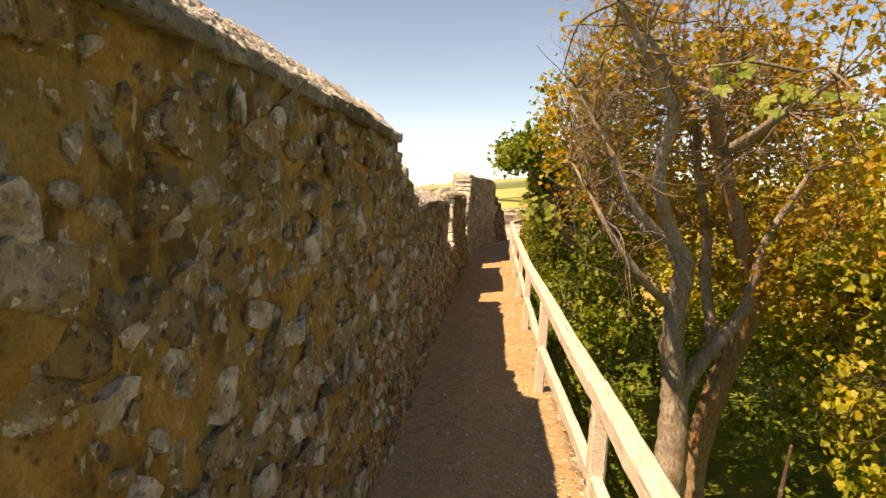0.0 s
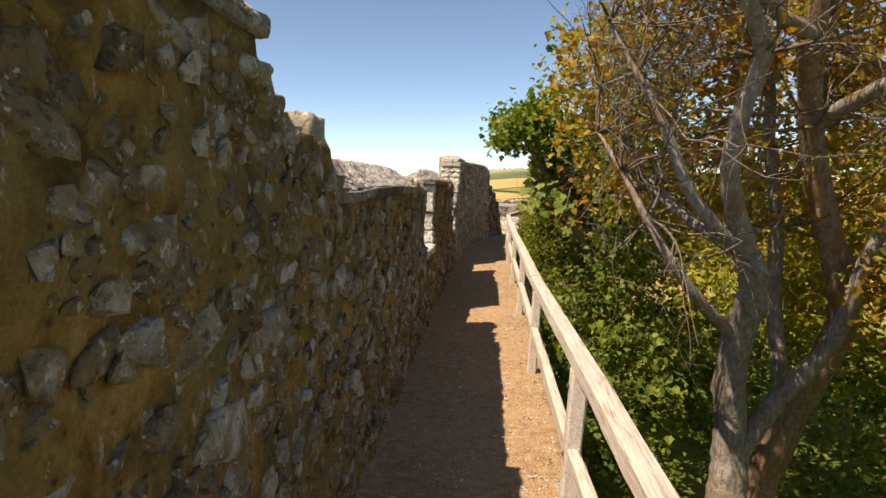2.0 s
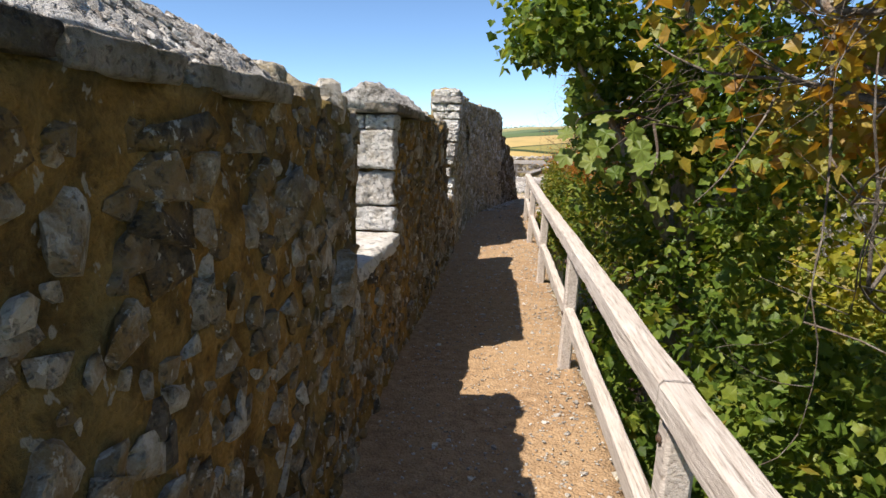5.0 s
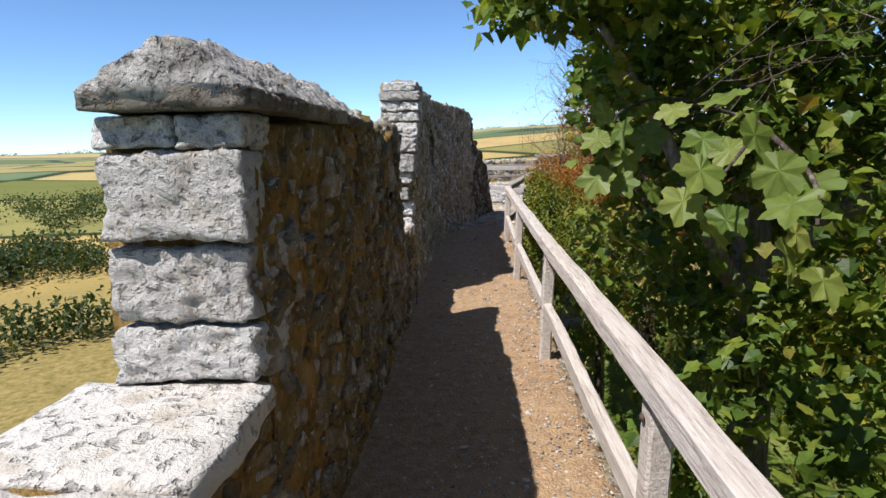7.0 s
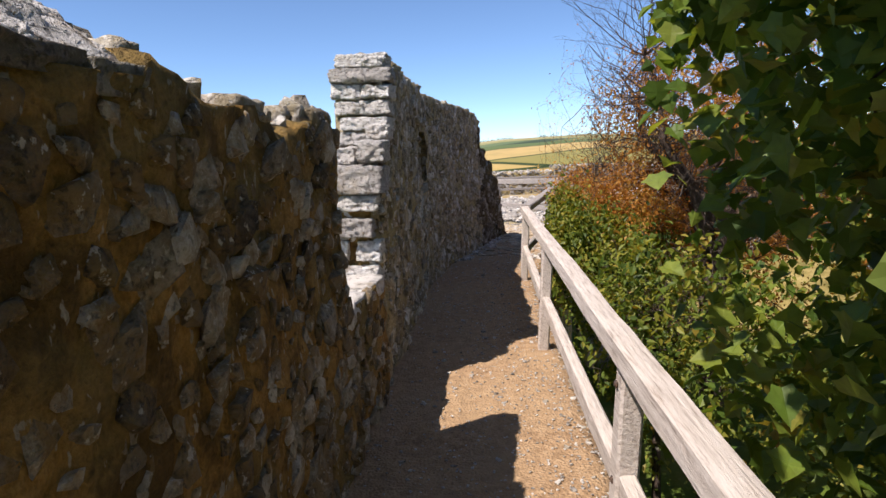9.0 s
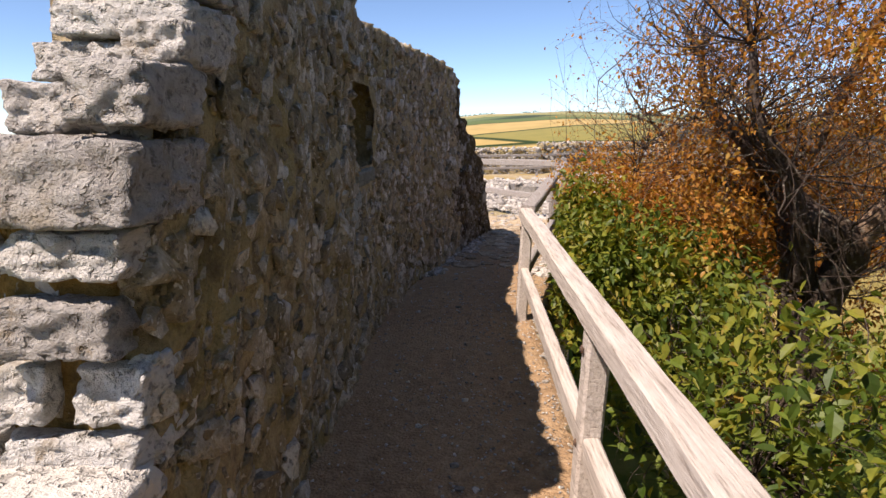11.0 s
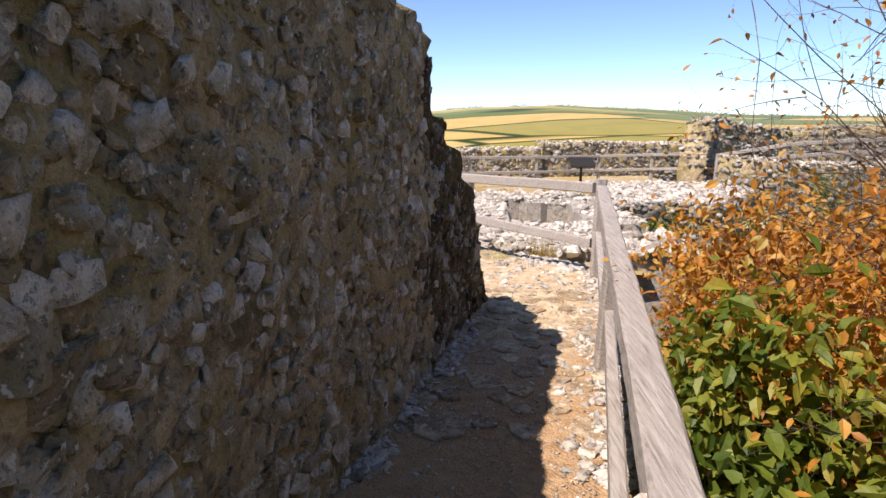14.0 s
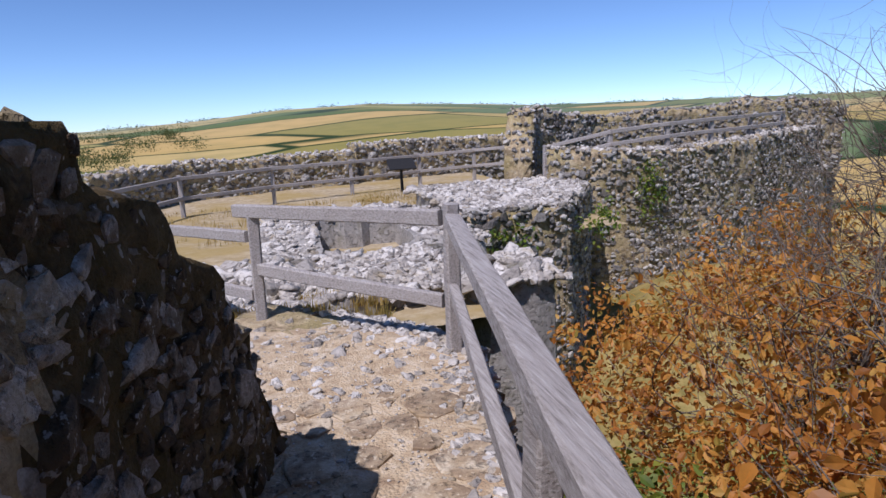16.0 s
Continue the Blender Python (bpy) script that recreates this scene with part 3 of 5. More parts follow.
def clumps(g, boxes, per, spread, keep=None):
    """Leaf places: clump centres inside ellipsoids (centre, half sizes, count), then leaves round each."""
    out = []
    for c, h, n in boxes:
        d = g.normal(size=(n, 3))
        d /= np.linalg.norm(d, axis=1)[:, None]
        p = np.array(c) + d * np.array(h) * (g.uniform(0.25, 1.0, n) ** 0.45)[:, None]
        q = p[:, None, :] + g.normal(size=(n, per, 3)) * spread * g.uniform(0.5, 1.3, n)[:, None, None]
        out.append(q.reshape(-1, 3))
    out = np.concatenate(out)
    return out[keep(out)] if keep is not None else out


def twigs(g, starts, count, length, radius, up=0.5, forks=2, keep=None):
    """Thin random branches that leave the given points."""
    pieces = []
    for _ in range(count):
        p = Vector(starts[g.integers(len(starts))])
        d = Vector((g.normal(), g.normal(), g.normal() * 0.7 + up)).normalized()
        todo = [(p, d, length * g.uniform(0.6, 1.3), radius * g.uniform(0.6, 1.2), forks)]
        while todo:
            p, d, ln, rr, k = todo.pop()
            pts = [p]
            for i in range(4):
                d = (d + Vector(g.normal(size=3) * 0.22) + Vector((0, 0, 0.05))).normalized()
                pts.append(pts[-1] + d * ln / 4)
            if keep and not all(keep(q) for q in pts):
                continue
            pieces.append(tube(pts, [rr * (1 - 0.17 * i) for i in range(5)], 4, 0.05, 0.16))
            if k:
                for i in (2, 3, 4):
                    if g.random() < 0.75:
                        e = (d + Vector(g.normal(size=3) * 0.75)).normalized()
                        todo.append((pts[i], e, ln * 0.62, rr * 0.5, k - 1))
    return pieces


# ---- ground, hills ----
SKYLINE = profile([(-180, 0.2), (-70, -0.2), (-40, -0.35), (-20, -0.1), (-13, 0.05), (-5, 0.5), (2.4, 1.18), (10, 1.36), (19, 0.98), (25, 0.6), (45, 0.4), (180, 0.2)])


def land(x, y):
    ry = y - 18
    r = math.hypot(x, ry)
    az = math.degrees(math.atan2(x, ry))
    side = 0.5 + 0.5 * math.tanh((x + 0.2) * 0.8)
    z = -14.0 * (1 - side) - 3.7 * side + 0.35 * lump((x, y, 0), 0.25)
    if r > 24:
        u = min(1.0, (r - 24) / 70)
        z = z * (1 - u) + (-17.0 + 1.5 * lump((x, y, 5), 0.02)) * u
    if r > 120:
        crest = 1150.0
        u = min(1.0, (r - 120) / (crest - 120))
        top = 1.6 + crest * math.tan(radians(SKYLINE(az)))
        w = u * u * (3 - 2 * u)
        z = -17.0 + (top + 17.0) * w ** 1.15 + (9 * lump((x, y, 2), 0.0022) + 4 * lump((x, y, 8), 0.006)) * w * (1 - w) * 4
        if r > crest:
            z = top - (r - crest) * 0.012
    # the upper terrace beyond the end of the walk
    z += (1.9 * math.exp(-((x - 11.5) / 3.2) ** 2 - ((y - 30.5) / 2.6) ** 2)) if r < 40 else 0.0
    front = 26.0 if x < 4.2 else 29.9 if x < 7.0 else 29.9 + (x - 7.0) * 1.35
    tx, ty = max(-1.2 - x, 0, x - 9.5), max(front - y, 0, y - 41.0)
    d = math.hypot(tx, ty)
    u = max(0.0, 1 - d / (1.2 if x < 4.2 else 0.5))
    u = u * u * (3 - 2 * u)
    return z * (1 - u) + (-0.42 + 0.05 * lump((x, y, 1), 0.8)) * u


def spread_axis(fine, step, far, grow):
    out, v, s = [], 0.0, step
    while v < far:
        out.append(v)
        v += s
        if v > fine:
            s *= grow
    out.append(far)
    return [-q for q in reversed(out[1:])] + out


gx = spread_axis(14, 0.6, 3800, 1.13)
gy = [18 + q for q in spread_axis(24, 0.6, 3800, 1.13)]
gv = [(x, y, land(x, y)) for x in gx for y in gy]
ny_ = len(gy)
gf = [(i * ny_ + j, (i + 1) * ny_ + j, (i + 1) * ny_ + j + 1, i * ny_ + j + 1) for i in range(len(gx) - 1) for j in range(ny_ - 1)]
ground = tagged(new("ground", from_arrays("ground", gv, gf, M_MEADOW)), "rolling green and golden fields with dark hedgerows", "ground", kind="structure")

# ---- the wall walk's floor ----
EDGE_L = profile([(-6, 0.9), (18.3, 0.95), (20.1, 1.2), (20.9, 1.42), (22.15, 1.78), (23.3, 1.6), (24.2, 1.2), (26.2, 1.0)])
EDGE_R = profile([(-6, 2.55), (1, 2.47), (5, 2.34), (14, 2.33), (18.7, 2.36), (21.5, 3.0), (24.0, 3.62), (24.8, 3.3), (26.2, 2.4)])
fv, ff, nc = [], [], 26
ys = np.arange(-5, 25.8, 0.07)
for i, y in enumerate(ys):
    a, b = EDGE_L(y), EDGE_R(y) + 0.035 * lump((0, y, 0), 2.2) + 0.02 * lump((0, y, 4), 7)
    for j in range(nc):
        u = j / (nc - 1)
        x = a + (b - a) * u
        stone = max(0.0, min(1.0, (y - 20.6) / 1.2))
        z = 0.010 * lump((x, y, 0), 3.0) + 0.006 * lump((x, y, 1), 11.0) + 0.02 * stone * lump((x, y, 2), 5.0) + 0.012 * stone * lump((x, y, 7), 10.0)
        z += 0.02 * max(0, 0.12 - u) / 0.12 - 0.05 * max(0, u - 0.96) / 0.04
        z -= 0.10 * max(0.0, min(1.0, (y - 24.6) / 1.0))
        fv.append((x, y, z))
    if i:
        ff += [((i - 1) * nc + j, (i - 1) * nc + j + 1, i * nc + j + 1, i * nc + j) for j in range(nc - 1)]
floor = tagged(new("floor", from_arrays("floor", fv, ff, M_EARTH)), "trodden brown earth and gravel wall walk", "path", kind="structure")

R1 = random.Random(11)
st_r = along([(EDGE_R(y) - 0.01, y) for y in np.arange(-5, 24.3, 0.5)] + [(3.0, 25.0), (2.2, 26.0)], 0.12)
bank = wall_core("wall_east", st_r, lambda y: -0.045, lambda y: 0.5, -4.3, M_MORTAR_GREY, rows=22, amp=0.03)
tagged(bank, "rough stone retaining wall under the path's edge", "wall", kind="structure")
bank_stones = []
for x, y, nx, ny, s in st_r:
    for z in (-0.02, -0.13, -0.26):
        if R1.random() < 0.75:
            q = R1.uniform(0.045, 0.085)
            m = Matrix.Translation((x + nx * R1.uniform(-0.05, 0.03), y + R1.uniform(-0.05, 0.05), z - 0.03)) @ Euler((R1.uniform(-0.4, 0.4), R1.uniform(-0.4, 0.4), R1.uniform(0, 6))).to_matrix().to_4x4() @ Matrix.Diagonal((q * 1.3, q, q * 0.7, 1))
            bank_stones.append((m, R1.randrange(14)))
scatter("edging_stones", bank_stones, M_RUBBLE, bank)

# loose gravel on the path
grit = []
for _ in range(9000):
    y = R1.uniform(1.5, 25)
    a, b = EDGE_L(y), EDGE_R(y)
    u = R1.random() ** (0.35 if R1.random() < 0.5 else 1.0)
    q = R1.uniform(0.0035, 0.010) * (2.2 if R1.random() < 0.05 else 1)
    m = Matrix.Translation((a + (b - a) * (0.06 + 0.92 * u), y, 0.004)) @ Matrix.Rotation(R1.uniform(0, 6), 4, "Z") @ Matrix.Diagonal((q * 1.4, q, q * 0.6, 1))
    grit.append((m, R1.randrange(14)))
tagged(scatter("gravel", grit, M_LIMESTONE, None), "small loose pale stones on the path", "gravel", kind="stuff")

# ---- the parapet wall ----
TOP1 = profile([(-6, 2.22), (4.33, 2.22), (4.36, 2.10), (4.55, 2.06), (4.6, 1.98), (5.10, 1.96), (5.26, 1.86), (5.30, 1.69), (8.4, 1.69), (8.5, 1.72), (9.05, 1.72), (9.1, 1.73), (9.40, 1.69), (9.45, 1.60), (9.46, 0.93),
                (10.58, 0.93), (10.59, 1.70), (12.4, 1.75), (12.45, 1.80), (12.75, 1.72), (13.2, 1.76), (13.3, 1.66), (13.9, 1.77), (14.06, 1.70), (14.08, 0.80), (15.2, 0.80)])
line1 = [(1.02, -5.0), (1.02, 8.0), (0.99, 9.2), (1.0, 10.6), (1.03, 12.0), (1.03, 13.5), (1.05, 15.2)]
st1 = along(line1, 0.05)
extra = []
for yc in (9.455, 10.585, 14.07):
    for o in (-0.004, 0.004):
        i = min(range(len(st1)), key=lambda k: abs(st1[k][1] - yc))
        q = st1[i]
        extra.append((q[0], yc + o, q[2], q[3], q[4] + yc + o - q[1]))
st1 = sorted(st1 + extra, key=lambda q: q[1])
THICK1 = profile([(-6, 0.44), (13.1, 0.44), (13.8, 0.14), (14.07, 0.12), (14.09, 0.44), (15.2, 0.44)])
parapet = wall_core("wall_west", st1, TOP1, THICK1, -0.1, M_MORTAR, rows=40)
tagged(parapet, "flint rubble parapet wall in ochre mortar with battlements", "wall", kind="structure")
skirt = wall_core("wall_outer", along([(0.95, -5.0), (0.95, 26.0)], 0.5), lambda y: -0.06, lambda y: 0.75, -15.0, M_MORTAR_GREY, rows=30, amp=0.05)
tagged(skirt, "high outer curtain wall below the parapet", "wall", kind="structure")

R2 = random.Random(5)
poses1 = face_stones(st1, TOP1, 0.02, 0.112, 0.054, R2, reach=(5.2, 20.1), sunk=0.46)
poses1 += face_stones(st1, TOP1, 0.02, 0.19, 0.022, R2, reach=(5.2, 20.1), fill=0.9, sunk=0.4)
NEAR1 = [q for q in poses1 if 5.6 < q[2] < 8.9 and 0.25 < q[3] < 1.6][:300]
ids1 = {id(q) for q in NEAR1}
for q in NEAR1:
    ob = child("stone", pebble_mesh(q[1], M_FLINT_PART), parapet)
    ob.matrix_world = q[0]
scatter("stone_facing", [(q[0], q[1]) for q in poses1 if id(q) not in ids1], M_FLINT, parapet)

coping(parapet, -4.6, 4.37, 2.215, 2.46, 0.60, 1.03, 0.81, 21)
coping(parapet, 5.30, 8.48, 1.685, 1.915, 0.58, 1.0, 0.80, 22, 0.02, 0.8)
coping(parapet, 10.47, 12.46, 1.735, 1.94, 0.60, 1.02, 0.85, 23, 0.04, 0.95)

# stones standing along the broken tops
tops = []
for y0, y1, n in ((4.40, 5.05, 18), (8.4, 9.42, 34), (12.42, 14.03, 44)):
    for _ in range(n):
        y = R2.uniform(y0, y1)
        q = R2.uniform(0.04, 0.085)
        m = Matrix.Translation((R2.uniform(max(0.64, 1.04 - THICK1(y)), 0.99), y, TOP1(y) + R2.uniform(-0.03, 0.025))) @ Euler((R2.uniform(-0.4, 0.4), R2.uniform(-0.5, 0.5), R2.uniform(0, 6))).to_matrix().to_4x4() @ Matrix.Diagonal((q, q * 0.9, q * R2.uniform(0.8, 1.5), 1))
        tops.append((m, R2.randrange(14)))
scatter("top_rubble", tops, M_RUBBLE, parapet)
for lo, hi, k in (((0.78, 5.06, 1.70), (0.975, 5.31, 2.085), 1), ((0.78, 4.20, 2.08), (1.05, 4.40, 2.16), 2), ((0.80, 9.18, 1.64), (1.0, 9.30, 1.77), 3), ((0.80, 8.5, 1.68), (0.98, 8.6, 1.83), 11), ((0.76, 8.7, 1.66), (1.0, 8.9, 1.78), 12), ((0.84, 12.44, 1.72), (1.0, 12.54, 1.84), 4), ((0.90, 13.74, 1.60), (1.04, 14.02, 1.79), 5), ((0.78, 12.95, 1.62), (1.02, 13.25, 1.78), 6), ((0.75, 4.40, 1.98), (1.02, 4.62, 2.09), 7), ((0.72, 4.62, 1.92), (1.0, 4.9, 2.01), 8)):
    rough_block("top_stone", lo, hi, M_RUBBLE_PART, parapet, cuts=7, amp=0.02, soft=0.022, seed=k)

# dressed blocks that face the first embrasure
for lo, hi, k in (((0.585, 10.50, 1.385), (1.002, 10.86, 1.635), 1), ((0.585, 10.51, 1.145), (1.004, 10.86, 1.365), 2), ((0.59, 10.495, 0.97), (1.012, 10.86, 1.132), 3), ((0.58, 10.52, 1.645), (0.80, 10.76, 1.735), 4), ((0.81, 10.515, 1.642), (1.01, 10.74, 1.735), 5), ((0.575, 9.2, 1.25), (0.985, 9.44, 1.6), 6), ((0.575, 9.2, 0.95), (0.985, 9.44, 1.24), 7)):
    rough_block("quoin", lo, hi, M_ASHLAR, parapet, cuts=19, amp=0.021, soft=0.014, lean=0.05, seed=k * 3.1)
for lo, hi, k in (((0.50, 9.44, 0.86), (1.03, 9.98, 0.955), 1), ((0.46, 9.99, 0.86), (1.045, 10.55, 0.965), 2), ((0.52, 14.05, 0.70), (1.04, 14.62, 0.83), 3), ((0.52, 14.64, 0.70), (1.05, 15.22, 0.82), 4)):
    rough_block("sill_stone", lo, hi, M_LIMESTONE, parapet, "sunlit pale sill stone", cuts=7, amp=0.022, soft=0.03, seed=k * 1.7)

# ---- the tall broken wall ----
TOP2 = profile([(15.1, 1.46), (15.42, 1.52), (15.52, 1.66), (15.56, 2.25), (15.7, 2.30), (15.8, 2.31), (16.6, 2.30), (18.3, 2.30), (19.8, 2.28), (20.5, 2.28), (20.9, 2.25), (21.2, 2.21), (21.4, 2.13), (21.5, 2.0), (21.54, 1.78), (21.6, 1.66), (21.83, 1.66), (21.87, 1.48), (22.15, 1.42), (22.3, 1.24), (22.55, 1.12), (22.7, 0.86), (22.9, 0.74), (22.97, 0.5), (23.06, 0.30), (23.12, 0.10), (23.25, 0.0)])
line2 = [(1.04, 15.24), (1.06, 17.4), (1.07, 18.5), (1.18, 19.4), (1.36, 20.25), (1.56, 20.95), (1.90, 22.15), (2.22, 23.32)]
st2 = along(line2, 0.05)
WIN_IN, WIN_OUT = ((17.86, 1.30), (18.56, 1.86)), ((18.56, 1.36), (18.80, 1.70))
THICK2 = profile([(15, 0.26), (15.6, 0.33), (16, 0.42), (18.5, 0.55), (21, 0.6), (22, 0.5), (23.3, 0.5)])
tall = wall_core("wall_tall", st2, TOP2, THICK2, -0.1, M_MORTAR_GREY, rows=48, amp=0.028, batter=-0.0, hole=(WIN_IN, WIN_OUT))
# past y 21.5 the mortar turns dark: lichen plus painted shade
tall.data.materials.append(M_MORTAR_LICHEN_SHADE)
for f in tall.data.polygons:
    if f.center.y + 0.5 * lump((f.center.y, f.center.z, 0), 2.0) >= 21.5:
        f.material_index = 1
tagged(tall, "tall broken grey rubble wall with a small window opening", "wall", kind="structure")
R3 = random.Random(8)


def in_window(y, z):
    return 17.78 < y < 18.64 and 1.10 < z < 1.92


poses2 = face_stones(st2, TOP2, 0.02, 0.092, 0.053, R3, skip=in_window, fill=0.95, sunk=0.62)
poses2 += face_stones(st2, TOP2, 0.02, 0.15, 0.021, R3, skip=in_window, fill=0.8)
NEAR2 = [q for q in poses2 if 18.0 < q[2] < 21.3 and 0.4 < q[3] < 2.1][:300]
ids2 = {id(q) for q in NEAR2}
for q in NEAR2:
    ob = child("stone", pebble_mesh(q[1], M_RUBBLE_PART), tall)
    ob.matrix_world = q[0]
scatter("stone_facing", [(q[0], q[1]) for q in poses2 if id(q) not in ids2 and q[2] + 0.5 * lump((q[2], q[3], 0), 2.0) < 21.5], M_RUBBLE, tall)
scatter("stone_facing", [(q[0], q[1]) for q in poses2 if id(q) not in ids2 and q[2] + 0.5 * lump((q[2], q[3], 0), 2.0) >= 21.5], M_RUBBLE_LICHEN_SHADE, tall, "rubble dark with lichen and painted shade at the broken end")

# splayed window: sides, head and sloping sill running out to a narrow slit
xi, xo = 1.045, 0.50
ring_i = [(xi, 17.78, 1.24), (xi + 0.02, 18.66, 1.24), (xi + 0.02, 18.66, 1.94), (xi, 17.78, 1.94)]
ring_o = [(xo, 18.57, 1.36), (xo, 18.79, 1.36), (xo, 18.79, 1.68), (xo, 18.57, 1.68)]
rv, rf, cuts = [], [], 12
for i in range(cuts + 1):
    u = i / cuts
    for k in range(4):
        a0, b0 = Vector(ring_i[k]).lerp(Vector(ring_o[k]), u), Vector(ring_i[(k + 1) % 4]).lerp(Vector(ring_o[(k + 1) % 4]), u)
        for j in range(cuts):
            p = a0.lerp(b0, j / cuts)
            out = Vector((0, p.y - 18.1 if k in (1, 3) else 0, (p.z - 1.6) if k in (0, 2) else 0))
            rv.append(p + (out.normalized() if out.length else out) * 0.02 * (lump(p, 5.0) + 0.6 * lump(p, 14.0)))
ring_n = 4 * cuts
for i in range(cuts):
    for k in range(ring_n):
        j = (k + 1) % ring_n
        rf.append((i * ring_n + k, i * ring_n + j, (i + 1) * ring_n + j, (i + 1) * ring_n + k))
child("window_reveal", from_arrays("window_reveal", rv, rf, M_MORTAR_GREY), tall, "dark splayed reveal of the small window")
rough_block("window_sill", (0.78, 17.80, 1.15), (1.085, 18.66, 1.265), M_SILL, tall, "smooth greenish sloping stone sill", cuts=9, amp=0.02, soft=0.03, seed=4)
rough_block("apron_stone", (0.86, 17.5, 0.84), (1.066, 18.4, 1.16), M_SILL, tall, "smooth greenish stone under the window", cuts=12, amp=0.05, soft=0.09, seed=5)
frame_stones = []
for z in np.arange(1.3, 1.95, 0.11):
    for y in (17.76, 18.66):
        q = R3.uniform(0.05, 0.075)
        frame_stones.append((Matrix.Translation((1.05, y + R3.uniform(-0.02, 0.02), z)) @ Euler((R3.uniform(-0.3, 0.3), 0, R3.uniform(-0.3, 0.3))).to_matrix().to_4x4() @ Matrix.Diagonal((q * 0.8, q, q * 0.85, 1)), R3.randrange(14)))
for y in np.arange(17.8, 18.7, 0.13):
    q = R3.uniform(0.05, 0.08)
    frame_stones.append((Matrix.Translation((1.05, y, 1.95)) @ Matrix.Diagonal((q * 0.8, q * 1.1, q * 0.8, 1)), R3.randrange(14)))
scatter("jamb_rubble", frame_stones, M_RUBBLE, tall)

# the lit ragged end of the tall wall, stone by stone
END = [((0.62, 15.15, 1.345), (1.075, 15.53, 1.525), 0), ((0.73, 15.29, 1.535), (0.88, 15.6, 1.65), 1), ((0.90, 15.22, 1.55), (1.085, 15.56, 1.69), 2), ((0.70, 15.46, 1.665), (0.93, 15.75, 1.755), 3), ((0.94, 15.42, 1.70), (1.09, 15.75, 1.80), 17),
       ((0.76, 15.46, 1.765), (1.09, 15.78, 1.855), 4), ((0.72, 15.47, 1.87), (1.10, 15.78, 1.965), 5), ((0.70, 15.48, 1.975), (0.90, 15.75, 2.08), 6), ((0.91, 15.47, 1.98), (1.11, 15.77, 2.07), 18), ((0.68, 15.47, 2.09), (1.12, 15.75, 2.185), 7), ((0.74, 15.49, 2.19), (1.08, 15.75, 2.28), 19),
       ((0.78, 15.16, 1.235), (1.03, 15.48, 1.335), 8), ((0.60, 15.23, 1.23), (0.77, 15.48, 1.32), 9), ((0.74, 15.13, 1.06), (1.005, 15.49, 1.185), 10), ((0.52, 15.19, 1.05), (0.66, 15.47, 1.18), 11),
       ((0.47, 15.18, 0.92), (0.60, 15.43, 1.03), 12), ((0.70, 15.16, 0.91), (0.83, 15.43, 1.04), 13), ((0.88, 15.18, 0.90), (1.04, 15.47, 1.03), 14), ((0.72, 15.13, 0.775), (1.03, 15.43, 0.875), 15), ((0.52, 15.15, 0.77), (0.70, 15.43, 0.88), 16)]
rough_block("core_rubble", (0.57, 15.215, 0.72), (0.99, 15.9, 1.47), M_MORTAR, tall, "ochre mortar core showing at the broken end", cuts=8, amp=0.04, soft=0.04, seed=9)
for lo, hi, k in END:
    rough_block("quoin", lo, hi, M_ASHLAR, tall, cuts=15, amp=0.024, soft=0.012, lean=0.22, seed=k * 2.3, skew=0.05 * math.sin(k * 5))
endfill = []
for _ in range(150):
    z = R3.uniform(0.75, 2.25)
    q = R3.uniform(0.02, 0.045)
    endfill.append((Matrix.Translation((R3.uniform(0.66 if z < 1.5 else 0.76, 1.04), (15.25 if z < 1.5 else 15.36 if z < 1.66 else 15.53) + R3.uniform(-0.02, 0.02), z)) @ Euler((R3.uniform(0, 6), R3.uniform(0, 6), 0)).to_matrix().to_4x4() @ Matrix.Diagonal((q, q, q * 0.8, 1)), R3.randrange(14)))
scatter("end_rubble", endfill, M_LIMESTONE, tall)
broken = []
for i in range(len(st2)):
    x, y, nx, ny, s = st2[i]
    for _ in range(2 if y < 21.4 else 4):
        if R3.random() < 0.7:
            o = R3.uniform(-THICK2(y) + 0.05, -0.02)
            q = R3.uniform(0.03, 0.075)
            broken.append((Matrix.Translation((x + nx * o, y + ny * o, TOP2(y) + R3.uniform(-0.07, 0.0))) @ Euler((R3.uniform(0, 6), R3.uniform(0, 6), 0)).to_matrix().to_4x4() @ Matrix.Diagonal((q, q, q * 0.8, 1)), R3.randrange(14)))
scatter("top_rubble", broken, M_RUBBLE, tall)


